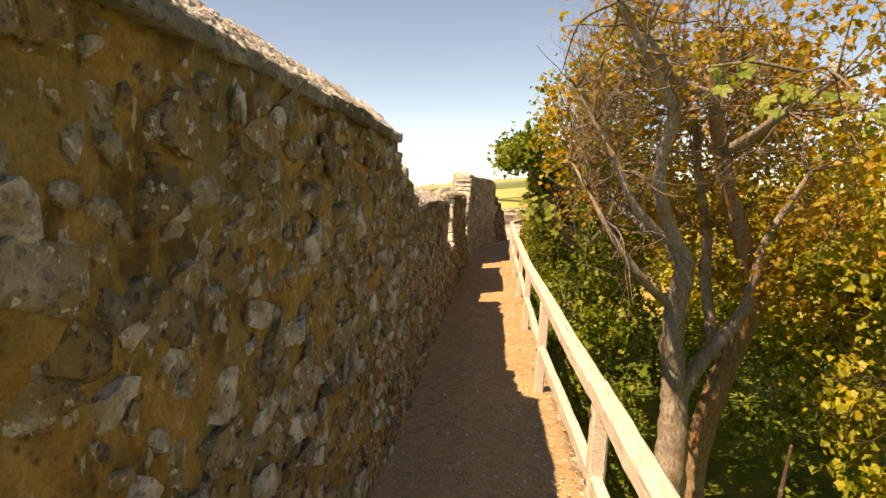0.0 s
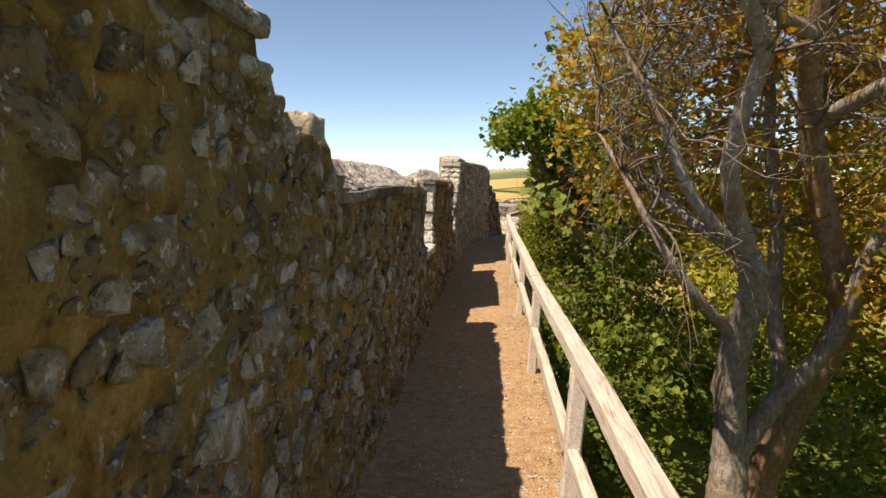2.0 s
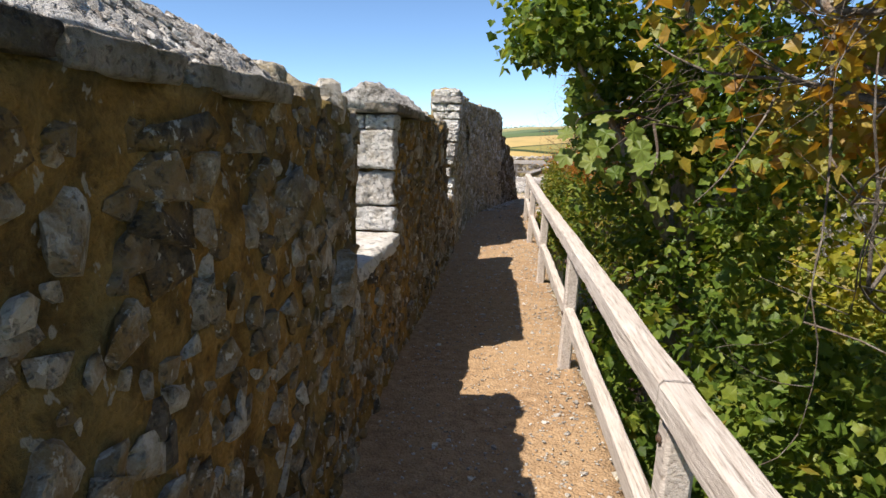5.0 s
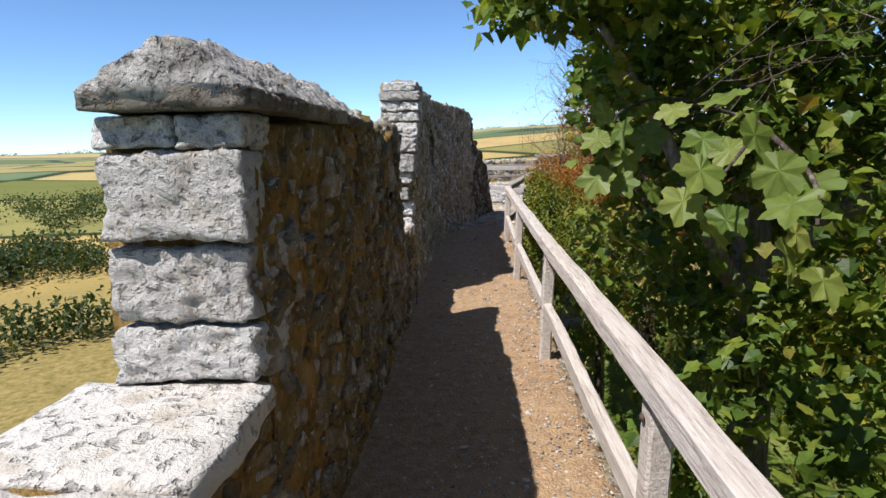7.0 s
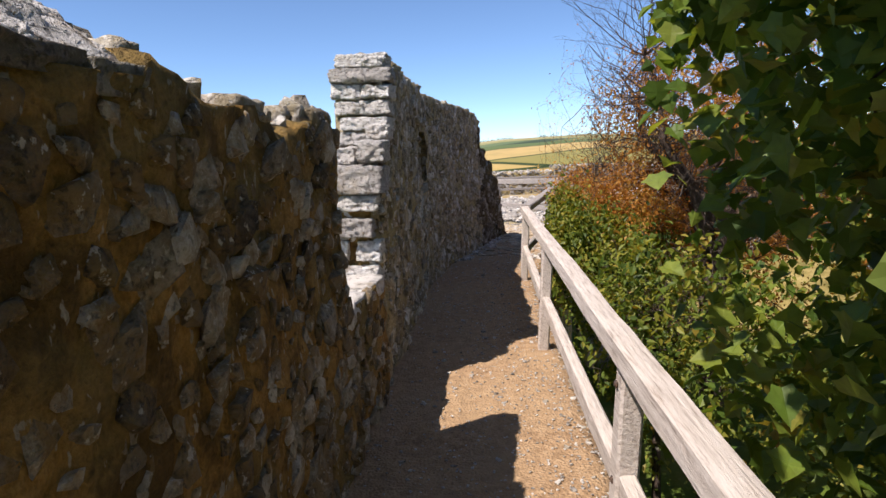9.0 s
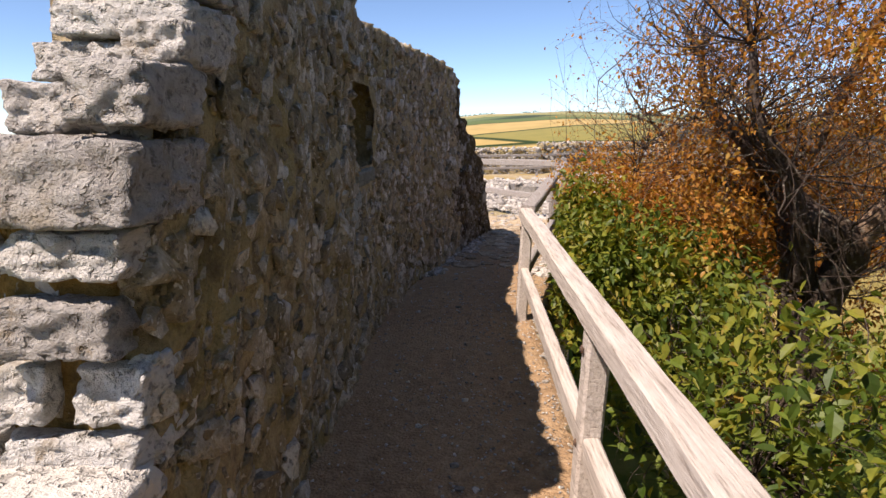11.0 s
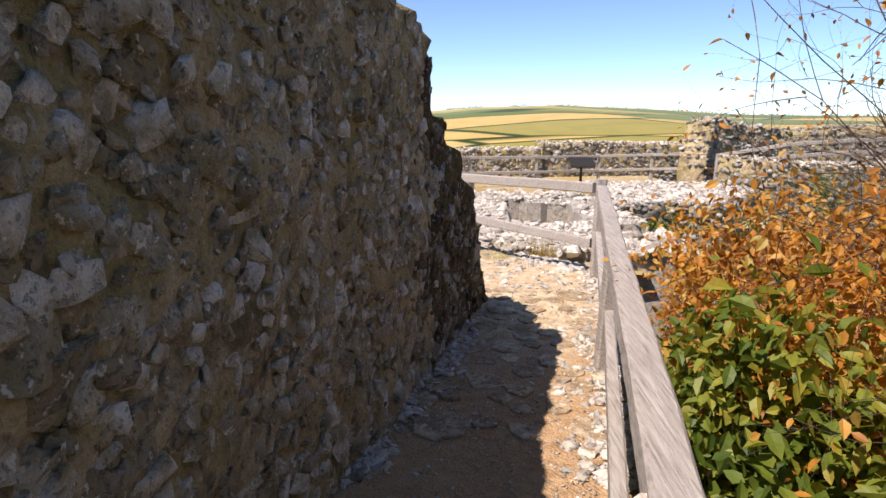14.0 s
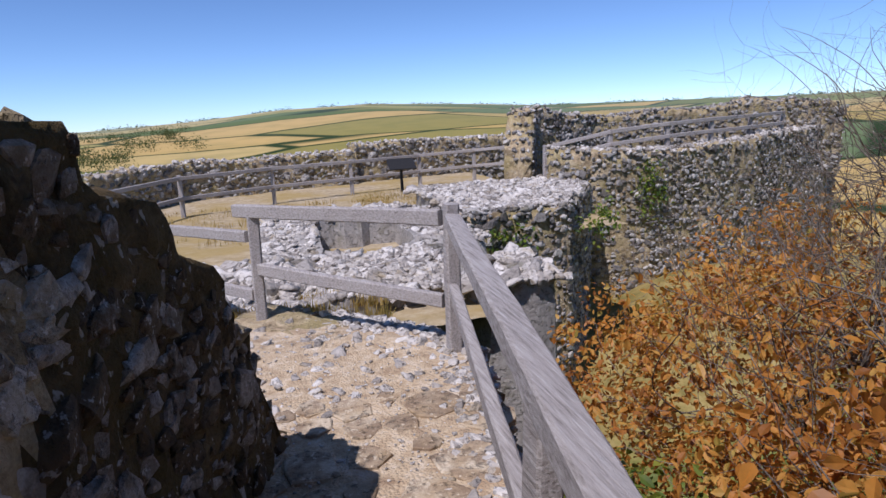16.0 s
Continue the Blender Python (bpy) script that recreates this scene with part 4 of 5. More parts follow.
# ---- timber guard rail along the path ----
def timber(name, a, b, w, h, parent, material=M_WOOD, tilt=0.0, label="", seed=0, lift=0.0, wear=0.005):
    """A squared length of timber from a to b, w wide and h deep, with worn edges and a slight wander."""
    a, b = Vector(a), Vector(b)
    d = (b - a).normalized()
    up = Vector((0, 0, 1)) if abs(d.z) < 0.8 else Vector((0, 1, 0))
    side = d.cross(up).normalized()
    up = side.cross(d)
    side, up = side * math.cos(tilt) - up * math.sin(tilt), up * math.cos(tilt) + side * math.sin(tilt)
    c = min(w, h) * 0.13
    sec = [(-w / 2 + c, -h / 2), (w / 2 - c, -h / 2), (w / 2, -h / 2 + c), (w / 2, h / 2 - c), (w / 2 - c, h / 2), (0, h / 2 + 0.002), (-w / 2 + c, h / 2), (-w / 2, h / 2 - c), (-w / 2, -h / 2 + c)]
    n = max(3, int((b - a).length / 0.16))
    vs, fs, k = [], [], len(sec)
    for i in range(n + 1):
        p = a.lerp(b, i / n) + side * wear * 1.5 * lump(a + d * i * 0.16 + Vector((seed, 0, 0)), 1.1) + up * wear * 1.5 * lump(a + d * i * 0.16 + Vector((0, seed, 3)), 1.0)
        for u, v in sec:
            q = p + side * u + up * v
            vs.append(q + (side * u + up * v).normalized() * wear * (lump(q, 9.0) + 0.6 * lump(q, 25.0)))
    for i in range(n):
        for j in range(k):
            m = (j + 1) % k
            fs.append((i * k + j, i * k + m, (i + 1) * k + m, (i + 1) * k + j))
    fs.append(tuple(range(k - 1, -1, -1)))
    fs.append(tuple(n * k + j for j in range(k)))
    me = from_arrays(name, vs, fs, material, False)
    return child(name, me, parent, label)


rail = empty("guard_rail", (2.18, 5, 0), "weathered pale timber guard rail along the path's edge", "railing", kind="")
POSTS = [(2.40, -2.25), (2.34, 0.35), (2.255, 2.95), (2.178, 5.56), (2.17, 8.16), (2.175, 10.70), (2.175, 13.32), (2.18, 16.03), (2.225, 18.75)]


def under(ob, thing):
    ob.matrix_parent_inverse = thing.matrix_world.inverted()
    return ob


for i, (x, y) in enumerate(POSTS):
    under(timber("post", (x, y, -0.25), (x + 0.045, y, 0.845), 0.085, 0.10, rail, seed=i), rail)
OFF = 0.022
TOPX = [(x + OFF + 0.0, y) for x, y in POSTS]
for a, b, k in ((0, 2, 1), (2, 4, 2), (4, 6, 3), (6, 8, 4)):
    (xa, ya), (xb, yb) = TOPX[a], TOPX[b]
    under(timber("top_rail", (xa, ya + (0.0 if a else -1), 0.885 + 0.006 * (k % 2)), (xb, yb + (0.03 if b == 8 else -0.006), 0.885 + 0.006 * (k % 2)), 0.098, 0.092, rail, tilt=0.08, seed=k * 3), rail)
for i in range(len(POSTS) - 1):
    (xa, ya), (xb, yb) = POSTS[i], POSTS[i + 1]
    under(timber("lower_rail", (xa + 0.025, ya + 0.05, 0.395), (xb + 0.025, yb - 0.05, 0.395), 0.062, 0.10, rail, seed=i + 20), rail)

def bolt(at, owner, axis):
    """A rusty bolt head, a flat domed disc with a washer ring."""
    bm = bmesh.new()
    for rad, dep in ((0.017, 0.004), (0.011, 0.012)):
        bmesh.ops.create_cone(bm, cap_ends=True, segments=10, radius1=rad, radius2=rad * 0.85, depth=dep, matrix=Matrix.Translation(at) @ axis)
    ob = part("bolt", bm, M_IRON, owner, "rusty bolt head")
    ob.matrix_parent_inverse = owner.matrix_world.inverted()


for ob in [q for q in rail.children if q.name.startswith("post")]:
    lo = min(v.co.x for v in ob.data.vertices)
    y_mid = sum(v.co.y for v in ob.data.vertices) / len(ob.data.vertices)
    for z, dx in ((0.76, 0.038), (0.395, 0.028)):
        bolt((lo + dx - 0.004, y_mid, z), ob, Matrix.Rotation(-math.pi / 2, 4, "Y"))

bend = empty("guard_rail", (2.8, 21.5, 0), "silvered timber guard rail where the path bends", "railing")
G, K, L, MM = (2.87, 21.57), (3.42, 24.08), (2.10, 25.63), (1.12, 27.1)
under(timber("post", (G[0], G[1], -0.3), (G[0] + 0.035, G[1], 0.85), 0.085, 0.11, bend, M_WOOD_GREY, seed=31), bend)
under(timber("post", (K[0], K[1], -0.4), (K[0] + 0.02, K[1], 1.05), 0.10, 0.10, bend, M_WOOD_GREY, seed=32), bend)
under(timber("post", (L[0], L[1], -0.4), (L[0] + 0.03, L[1], 0.87), 0.10, 0.10, bend, M_WOOD_GREY, seed=33), bend)
under(timber("post", (MM[0], MM[1], -0.7), (MM[0] + 0.02, MM[1], 0.66), 0.10, 0.10, bend, M_WOOD_GREY, seed=34), bend)
under(timber("top_rail", (2.262, 18.66, 0.905), (K[0] + 0.01, K[1] - 0.06, 0.945), 0.11, 0.085, bend, M_WOOD_GREY, tilt=0.10, seed=41), bend)
under(timber("lower_rail", (2.25, 18.8, 0.36), (G[0] + 0.02, G[1] - 0.06, 0.39), 0.062, 0.10, bend, M_WOOD_GREY, seed=42), bend)
under(timber("lower_rail", (G[0] + 0.03, G[1] + 0.06, 0.40), (K[0], K[1] - 0.05, 0.46), 0.062, 0.10, bend, M_WOOD_GREY, seed=43), bend)
under(timber("top_rail", (K[0] - 0.04, K[1] + 0.05, 0.955), (L[0] - 0.12, L[1] + 0.13, 0.905), 0.07, 0.11, bend, M_WOOD_GREY, seed=44), bend)
under(timber("lower_rail", (K[0] - 0.04, K[1] + 0.05, 0.36), (L[0] + 0.04, L[1] - 0.04, 0.40), 0.06, 0.10, bend, M_WOOD_GREY, seed=45), bend)
under(timber("top_rail", (L[0] - 0.03, L[1] + 0.05, 0.68), (MM[0] - 0.1, MM[1] + 0.15, 0.60), 0.07, 0.10, bend, M_WOOD_GREY, seed=46), bend)
under(timber("lower_rail", (L[0] - 0.03, L[1] + 0.05, 0.15), (MM[0], MM[1], 0.1), 0.06, 0.10, bend, M_WOOD_GREY, seed=47), bend)

# ---- flagstones bedded in the path near its end ----
R4 = random.Random(4)
flags = []
for _ in range(700):
    y = R4.uniform(20.6, 23.6)
    x = R4.uniform(EDGE_L(y) + 0.12, EDGE_R(y) - 0.1)
    q = R4.uniform(0.07, 0.19)
    if all((x - fx) ** 2 + (y - fy) ** 2 > (q + fq) ** 2 * 0.86 for fx, fy, fq in flags):
        flags.append((x, y, q))
for x, y, q in flags:
    n = R4.randrange(6, 9)
    bm = bmesh.new()
    ring = []
    ph = R4.uniform(0, 6)
    for lay, (sc, z) in enumerate(((1.0, -0.03), (1.0, 0.008), (0.93, 0.013))):
        ring.append([bm.verts.new((x + math.cos(ph + 2 * math.pi * i / n) * q * sc * (1 + 0.5 * lump((x, y, i), 3.7)), y + math.sin(ph + 2 * math.pi * i / n) * q * sc * (1 + 0.5 * lump((y, x, i), 3.1)), z + 0.008 * lump((x, y, i), 5))) for i in range(n)])
    for a, b in zip(ring, ring[1:]):
        for i in range(n):
            bm.faces.new((a[i], a[(i + 1) % n], b[(i + 1) % n], b[i]))
    bm.faces.new(ring[-1])
    part("flagstone", bm, M_FLAG, floor, smooth=False)
edge_rub = []
for _ in range(1500):
    y = R4.uniform(20.2, 25.6)
    side = R4.random()
    x = EDGE_R(y) - abs(R4.gauss(0, 0.16)) if side < 0.6 else (EDGE_L(y) + 0.1 + abs(R4.gauss(0, 0.09)) if y < 23.4 else R4.uniform(EDGE_L(y), EDGE_R(y)))
    q = R4.uniform(0.012, 0.05) * (1.3 if y > 24.3 else 1)
    edge_rub.append((Matrix.Translation((x, y, -0.10 * max(0, min(1, y - 24.6)))) @ Euler((R4.uniform(-0.5, 0.5), R4.uniform(-0.5, 0.5), R4.uniform(0, 6))).to_matrix().to_4x4() @ Matrix.Diagonal((q * 1.3, q, q * 0.55, 1)), R4.randrange(14)))
tagged(scatter("rubble", edge_rub, M_LIMESTONE, None), "pale broken limestone along the edge of the path", "rubble", kind="stuff")


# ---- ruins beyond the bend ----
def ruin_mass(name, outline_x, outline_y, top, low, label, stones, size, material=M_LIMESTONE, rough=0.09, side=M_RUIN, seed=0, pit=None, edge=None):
    """A broken mass of masonry: uneven top with rubble on it, steep rough sides; the top's sun is painted by paler
    stone.
    """
    x0, x1 = outline_x
    y0, y1 = outline_y
    nx_, ny2 = max(8, int((x1 - x0) / 0.14)), max(8, int((y1 - y0) / 0.14))
    vs, fs = [], []
    for i in range(nx_ + 1):
        for j in range(ny2 + 1):
            u, v = i / nx_, j / ny2
            x, y = x0 + (x1 - x0) * u, y0 + (y1 - y0) * v
            e = min(u, 1 - u, v, 1 - v)
            z = top(x, y) + rough * (1.2 * lump((x, y, seed), 1.3) + 0.8 * lump((x, y, seed), 3.4) + 0.5 * lump((x, y, seed), 8.0))
            x += 0.22 * lump((x, y, seed + 3), 1.1) * (1 if e < 0.12 else 0.3)
            y += 0.22 * lump((x, y, seed + 6), 1.2) * (1 if e < 0.12 else 0.3)
            if edge:
                x = min(x, edge(y))
            if pit and pit[0] < x < pit[1] and pit[2] < y < pit[3]:
                z = low - 0.6
            if e == 0:
                z = low
            vs.append((x, y, z))
    m = ny2 + 1
    fs = [(i * m + j, (i + 1) * m + j, (i + 1) * m + j + 1, i * m + j + 1) for i in range(nx_) for j in range(ny2)]
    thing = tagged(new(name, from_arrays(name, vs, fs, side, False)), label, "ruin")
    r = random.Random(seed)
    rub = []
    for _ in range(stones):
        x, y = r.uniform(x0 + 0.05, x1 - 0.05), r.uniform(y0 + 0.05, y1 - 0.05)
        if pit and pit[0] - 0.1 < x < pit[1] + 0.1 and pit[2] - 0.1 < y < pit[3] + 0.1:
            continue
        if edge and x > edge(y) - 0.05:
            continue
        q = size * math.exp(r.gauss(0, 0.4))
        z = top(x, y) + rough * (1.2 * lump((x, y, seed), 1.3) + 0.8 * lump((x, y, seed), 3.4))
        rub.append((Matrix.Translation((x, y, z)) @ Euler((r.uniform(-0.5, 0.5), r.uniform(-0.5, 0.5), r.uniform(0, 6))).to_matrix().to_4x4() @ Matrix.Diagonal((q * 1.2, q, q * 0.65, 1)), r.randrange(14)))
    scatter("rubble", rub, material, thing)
    return thing


ruin_mass("ruined_wall_base", (1.0, 4.5), (26.3, 28.1), lambda x, y: -0.22 + 0.10 * (y - 26.3) / 2, -1.2, "low broken base of a wall in bright limestone rubble", 1900, 0.048, seed=1)
ruin_mass("ruined_wall_base", (2.0, 5.4), (28.2, 31.0), lambda x, y: -0.16 + 0.09 * (y - 28.2), -1.2, "bright rubble wall base with a square dark pit", 1600, 0.05, seed=2, pit=(3.0, 4.25, 28.45, 29.9))
ruin_mass("ruined_buttress", (5.2, 8.9), (29.3, 33.2), lambda x, y: 0.12, -3.8, "flat topped ruined buttress of pale rubble", 2400, 0.052, seed=3, rough=0.06, edge=lambda y: 7.1 + max(0.0, y - 29.3) * 0.75)
ruin_mass("fallen_masonry", (4.2, 5.35), (25.8, 27.3), lambda x, y: -0.12, -3.8, "square block of pale masonry standing off the path", 140, 0.075, seed=4, rough=0.05)


def ruin_wall(name, pts, top, thick, low, label, stone_size=0.06, spacing=0.15, seed=0, material=M_RUIN, light=M_RUIN):
    st = along(pts, 0.11)
    w = wall_core(name, st, top, lambda y: thick, low, M_MORTAR_GREY if material is M_RUIN else material, rows=16, amp=0.05)
    tagged(w, label, "ruined wall")
    r = random.Random(seed)
    res = []
    for x, y, nx, ny, s in st:
        z = low + 0.1
        while z < top(y) - 0.02:
            if r.random() < 0.85 and z > -3.2:
                q = stone_size * math.exp(r.gauss(0, 0.3))
                res.append((Matrix.Translation((x + nx * r.uniform(0.0, 0.03), y + ny * r.uniform(0, 0.03), z + r.uniform(-0.09, 0.09))) @ Matrix.Rotation(math.atan2(-nx, ny) + r.uniform(-0.3, 0.3), 4, "Z") @ Matrix.Rotation(r.uniform(-0.5, 0.5), 4, "Y") @ Matrix.Diagonal((q * r.uniform(0.7, 1.3), q * 0.5, q * r.uniform(0.5, 0.9), 1)), r.randrange(14)))
            z += spacing * 0.62
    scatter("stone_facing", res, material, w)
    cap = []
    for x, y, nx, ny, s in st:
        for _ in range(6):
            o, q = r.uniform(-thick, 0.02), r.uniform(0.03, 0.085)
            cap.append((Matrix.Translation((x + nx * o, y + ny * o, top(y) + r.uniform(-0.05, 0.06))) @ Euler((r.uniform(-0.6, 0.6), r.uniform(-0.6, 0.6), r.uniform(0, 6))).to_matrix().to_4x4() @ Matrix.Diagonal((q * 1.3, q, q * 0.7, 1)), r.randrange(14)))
    # with light=M_LIMESTONE, sun on the top is painted by a paler stone
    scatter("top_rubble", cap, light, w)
    return w


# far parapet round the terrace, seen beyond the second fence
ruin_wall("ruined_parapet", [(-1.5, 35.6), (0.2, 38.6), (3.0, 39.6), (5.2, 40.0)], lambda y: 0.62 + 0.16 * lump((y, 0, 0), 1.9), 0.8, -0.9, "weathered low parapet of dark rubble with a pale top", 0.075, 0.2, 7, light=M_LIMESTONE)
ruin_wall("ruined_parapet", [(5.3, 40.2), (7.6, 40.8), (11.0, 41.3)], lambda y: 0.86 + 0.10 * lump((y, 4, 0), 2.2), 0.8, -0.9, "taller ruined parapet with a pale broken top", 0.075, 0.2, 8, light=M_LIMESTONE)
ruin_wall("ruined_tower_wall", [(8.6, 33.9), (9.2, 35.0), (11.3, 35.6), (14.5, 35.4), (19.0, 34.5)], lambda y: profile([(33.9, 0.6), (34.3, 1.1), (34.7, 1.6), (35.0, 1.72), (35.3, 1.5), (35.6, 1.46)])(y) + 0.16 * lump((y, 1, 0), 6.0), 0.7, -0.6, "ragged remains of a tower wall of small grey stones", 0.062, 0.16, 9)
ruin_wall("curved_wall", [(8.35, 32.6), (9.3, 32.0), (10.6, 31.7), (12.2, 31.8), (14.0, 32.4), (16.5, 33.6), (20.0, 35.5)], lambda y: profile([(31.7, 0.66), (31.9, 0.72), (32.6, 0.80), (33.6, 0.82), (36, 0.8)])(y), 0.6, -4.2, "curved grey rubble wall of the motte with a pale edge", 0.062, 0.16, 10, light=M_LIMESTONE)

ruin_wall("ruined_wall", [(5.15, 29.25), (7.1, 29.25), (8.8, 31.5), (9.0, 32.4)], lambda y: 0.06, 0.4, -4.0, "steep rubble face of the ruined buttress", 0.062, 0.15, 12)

# the terrace's trodden ground
tv, tf = [], []
tx_, ty_ = np.arange(-1.6, 9.6, 0.2), np.arange(25.7, 41.2, 0.2)
for x in tx_:
    for y in ty_:
        tv.append((x, y, -0.385 + 0.035 * lump((x, y, 1), 0.8) + 0.02 * lump((x, y, 1), 3.0)))
m_ = len(ty_)
tf = [(i * m_ + j, (i + 1) * m_ + j, (i + 1) * m_ + j + 1, i * m_ + j + 1) for i in range(len(tx_) - 1) for j in range(m_ - 1) if not (tx_[i] > 4.4 and ty_[j] < 29.3) and not (tx_[i] > 8.3 and ty_[j] < 32.8)]
nt = Nodes("terrace_ground")
tc = nt.ramp(nt.noise(6, 6, 0.7), (0.3, (0.24, 0.19, 0.11)), (0.55, (0.42, 0.34, 0.22)), (0.75, (0.52, 0.46, 0.35)))
tc = nt.mix(nt.ramp(nt.noise(0.7, 4), (0.42, 0.0), (0.6, 0.8)), tc, (0.33, 0.24, 0.085))
tagged(new("pavement", from_arrays("pavement", tv, tf, nt.done(tc, 0.95, nt.noise(40), 0.6, 0.03, 0.1))), "dry straw coloured turf and trodden pale earth", "ground", kind="structure")


# second fence along the terrace
def far_fence(points, height, label, seed):
    thing = empty("fence", (points[0][0], points[0][1], points[0][2]), label, "fence", "terrace fences")
    for i, (x, y, z) in enumerate(points):
        under(timber("post", (x, y, z - 0.15), (x + 0.01, y, z + height), 0.10, 0.10, thing, M_WOOD_GREY, seed=seed + i, wear=0.004), thing)
    for (xa, ya, za), (xb, yb, zb) in zip(points, points[1:]):
        for f in (0.93, 0.48):
            under(timber("rail", (xa, ya - 0.06, za + height * f), (xb, yb - 0.06, zb + height * f), 0.06, 0.085, thing, M_WOOD_GREY, seed=seed + 50, wear=0.004), thing)
    return thing


far_fence([(-0.9, 33.0, -0.5), (0.45, 35.1, -0.42), (2.5, 36.4, -0.42), (4.6, 37.0, -0.42), (6.75, 37.8, -0.42), (8.4, 37.6, -0.35), (9.3, 36.6, -0.25)], 1.02, "silvered post and rail fence across the terrace", 60)
far_fence([(8.55, 33.1, 0.25), (9.8, 32.4, 0.55), (11.2, 32.25, 0.66), (12.6, 32.5, 0.7), (14.2, 33.0, 0.72), (16.0, 33.8, 0.74)], 0.62, "silvered fence rail along the top of the curved wall", 80)

board = empty("information_board", (5.95, 36.7, -0.42), "small dark lectern board on a single leg", "sign")
under(timber("leg", (5.95, 36.7, -0.45), (5.95, 36.7, 0.35), 0.07, 0.07, board, M_PANEL, seed=3), board)
bm = bmesh.new()
bmesh.ops.create_cube(bm, size=1, matrix=Matrix.Translation((5.95, 36.64, 0.40)) @ Matrix.Rotation(radians(32), 4, "X") @ Matrix.Diagonal((0.75, 0.5, 0.05, 1)))
bmesh.ops.bevel(bm, geom=bm.edges[:], offset=0.01, segments=1, affect="EDGES")
under(part("panel", bm, M_PANEL, board), board)

# dry and green grass


def tufts(name, boxes, material, label, size, seed):
    g = np.random.default_rng(seed)
    pts = []
    for x0, x1, y0, y1, z, n in boxes:
        c = np.stack([g.uniform(x0, x1, n), g.uniform(y0, y1, n), np.full(n, z)], 1)
        keep = np.array([lump((p[0], p[1], 2.0), 1.6) > -0.15 for p in c])
        pts.append(c[keep])
    pts = np.concatenate(pts)
    return tagged(leaves(name, pts, g.uniform(0.5, 1.2, len(pts)) * size, material, None, BLADE, seed, upright=True), label, "grass", kind="stuff")


tufts("dry_grass", [(1.5, 3.4, 25.6, 26.7, -0.28, 2600), (-1.0, 6.5, 31.0, 36.0, -0.45, 7000), (4.5, 8.0, 33.3, 37.0, -0.45, 3000)], M_DRY, "straw coloured dry grass between the ruins", 0.16, 5)
tufts("green_grass", [(3.6, 6.5, 23.0, 29.5, -3.75, 5000), (8.5, 9.1, 31.5, 32.0, -0.4, 300)], M_GREEN_GRASS, "green grass below the wall", 0.3, 6)

# ---- trees ----
OLD_TREE = [
    ([(4.62, 9.75, -3.9), (4.64, 9.6, -2.34), (4.61, 9.5, -1.23), (4.47, 9.3, -0.15), (4.48, 8.9, 0.74), (4.3, 8.7, 1.12)], [0.30, 0.24, 0.20, 0.165, 0.15, 0.13]),
    ([(4.3, 8.7, 1.12), (3.9, 8.2, 1.88), (3.85, 7.9, 2.41), (3.9, 7.7, 2.86), (3.67, 7.4, 3.12), (3.35, 7.0, 3.46), (3.0, 6.7, 3.9)], [0.115, 0.085, 0.075, 0.08, 0.065, 0.05, 0.03]),
    ([(4.4, 9.2, 0.2), (3.92, 8.6, 0.57), (3.53, 8.4, 1.01), (3.24, 8.4, 1.48), (3.01, 8.5, 1.91), (2.8, 8.7, 2.3)], [0.075, 0.062, 0.055, 0.045, 0.03, 0.015]),
    ([(4.33, 8.7, 1.08), (3.66, 8.3, 1.63), (3.28, 8.2, 2.35), (3.03, 8.2, 2.8), (2.79, 8.3, 3.26)], [0.085, 0.06, 0.045, 0.035, 0.02]),
    ([(4.68, 9.5, -1.3), (5.01, 9.4, -0.64), (5.42, 9.2, 0.08), (5.51, 9.0, 0.65), (5.56, 8.8, 1.25), (5.9, 8.4, 2.2)], [0.13, 0.11, 0.095, 0.08, 0.065, 0.03]),
    ([(5.3, 10.7, -3.9), (5.32, 10.6, -3.04), (5.47, 10.4, -1.83), (5.67, 10.1, -0.75), (5.77, 9.6, 0.34), (5.26, 9.2, 1.55), (4.9, 8.9, 2.43), (4.62, 8.4, 3.16), (4.5, 8.0, 3.9)], [0.24, 0.22, 0.20, 0.18, 0.16, 0.13, 0.115, 0.10, 0.06]),
    ([(4.9, 8.9, 2.43), (5.0, 8.0, 2.65), (5.08, 7.4, 2.84), (5.3, 6.8, 3.1)], [0.085, 0.065, 0.05, 0.03]),
    ([(4.62, 8.4, 3.16), (4.2, 8.0, 3.2), (3.9, 7.75, 3.3), (3.5, 7.6, 3.8)], [0.075, 0.06, 0.05, 0.03]),
    ([(5.3, 9.8, -0.7), (5.1, 9.8, 0.45), (5.03, 9.7, 1.33), (4.79, 9.5, 2.22), (4.61, 9.3, 3.05), (4.06, 9.0, 3.74)], [0.10, 0.085, 0.075, 0.065, 0.055, 0.03]),
    ([(4.3, 8.7, 1.1), (3.95, 8.9, 1.35), (3.55, 9.4, 1.76), (3.29, 9.8, 2.22), (3.0, 10.1, 2.7)], [0.08, 0.06, 0.05, 0.04, 0.02]),
]


def off_path(p):
    return p.x > (2.5 if p.y < 18.7 else 2.62 + (p.y - 18.7) * 0.27) and not (20.0 < p.y and p.z > 1.25 and p.x < 4.4) and not (19.6 < p.y and p.z > 2.2)


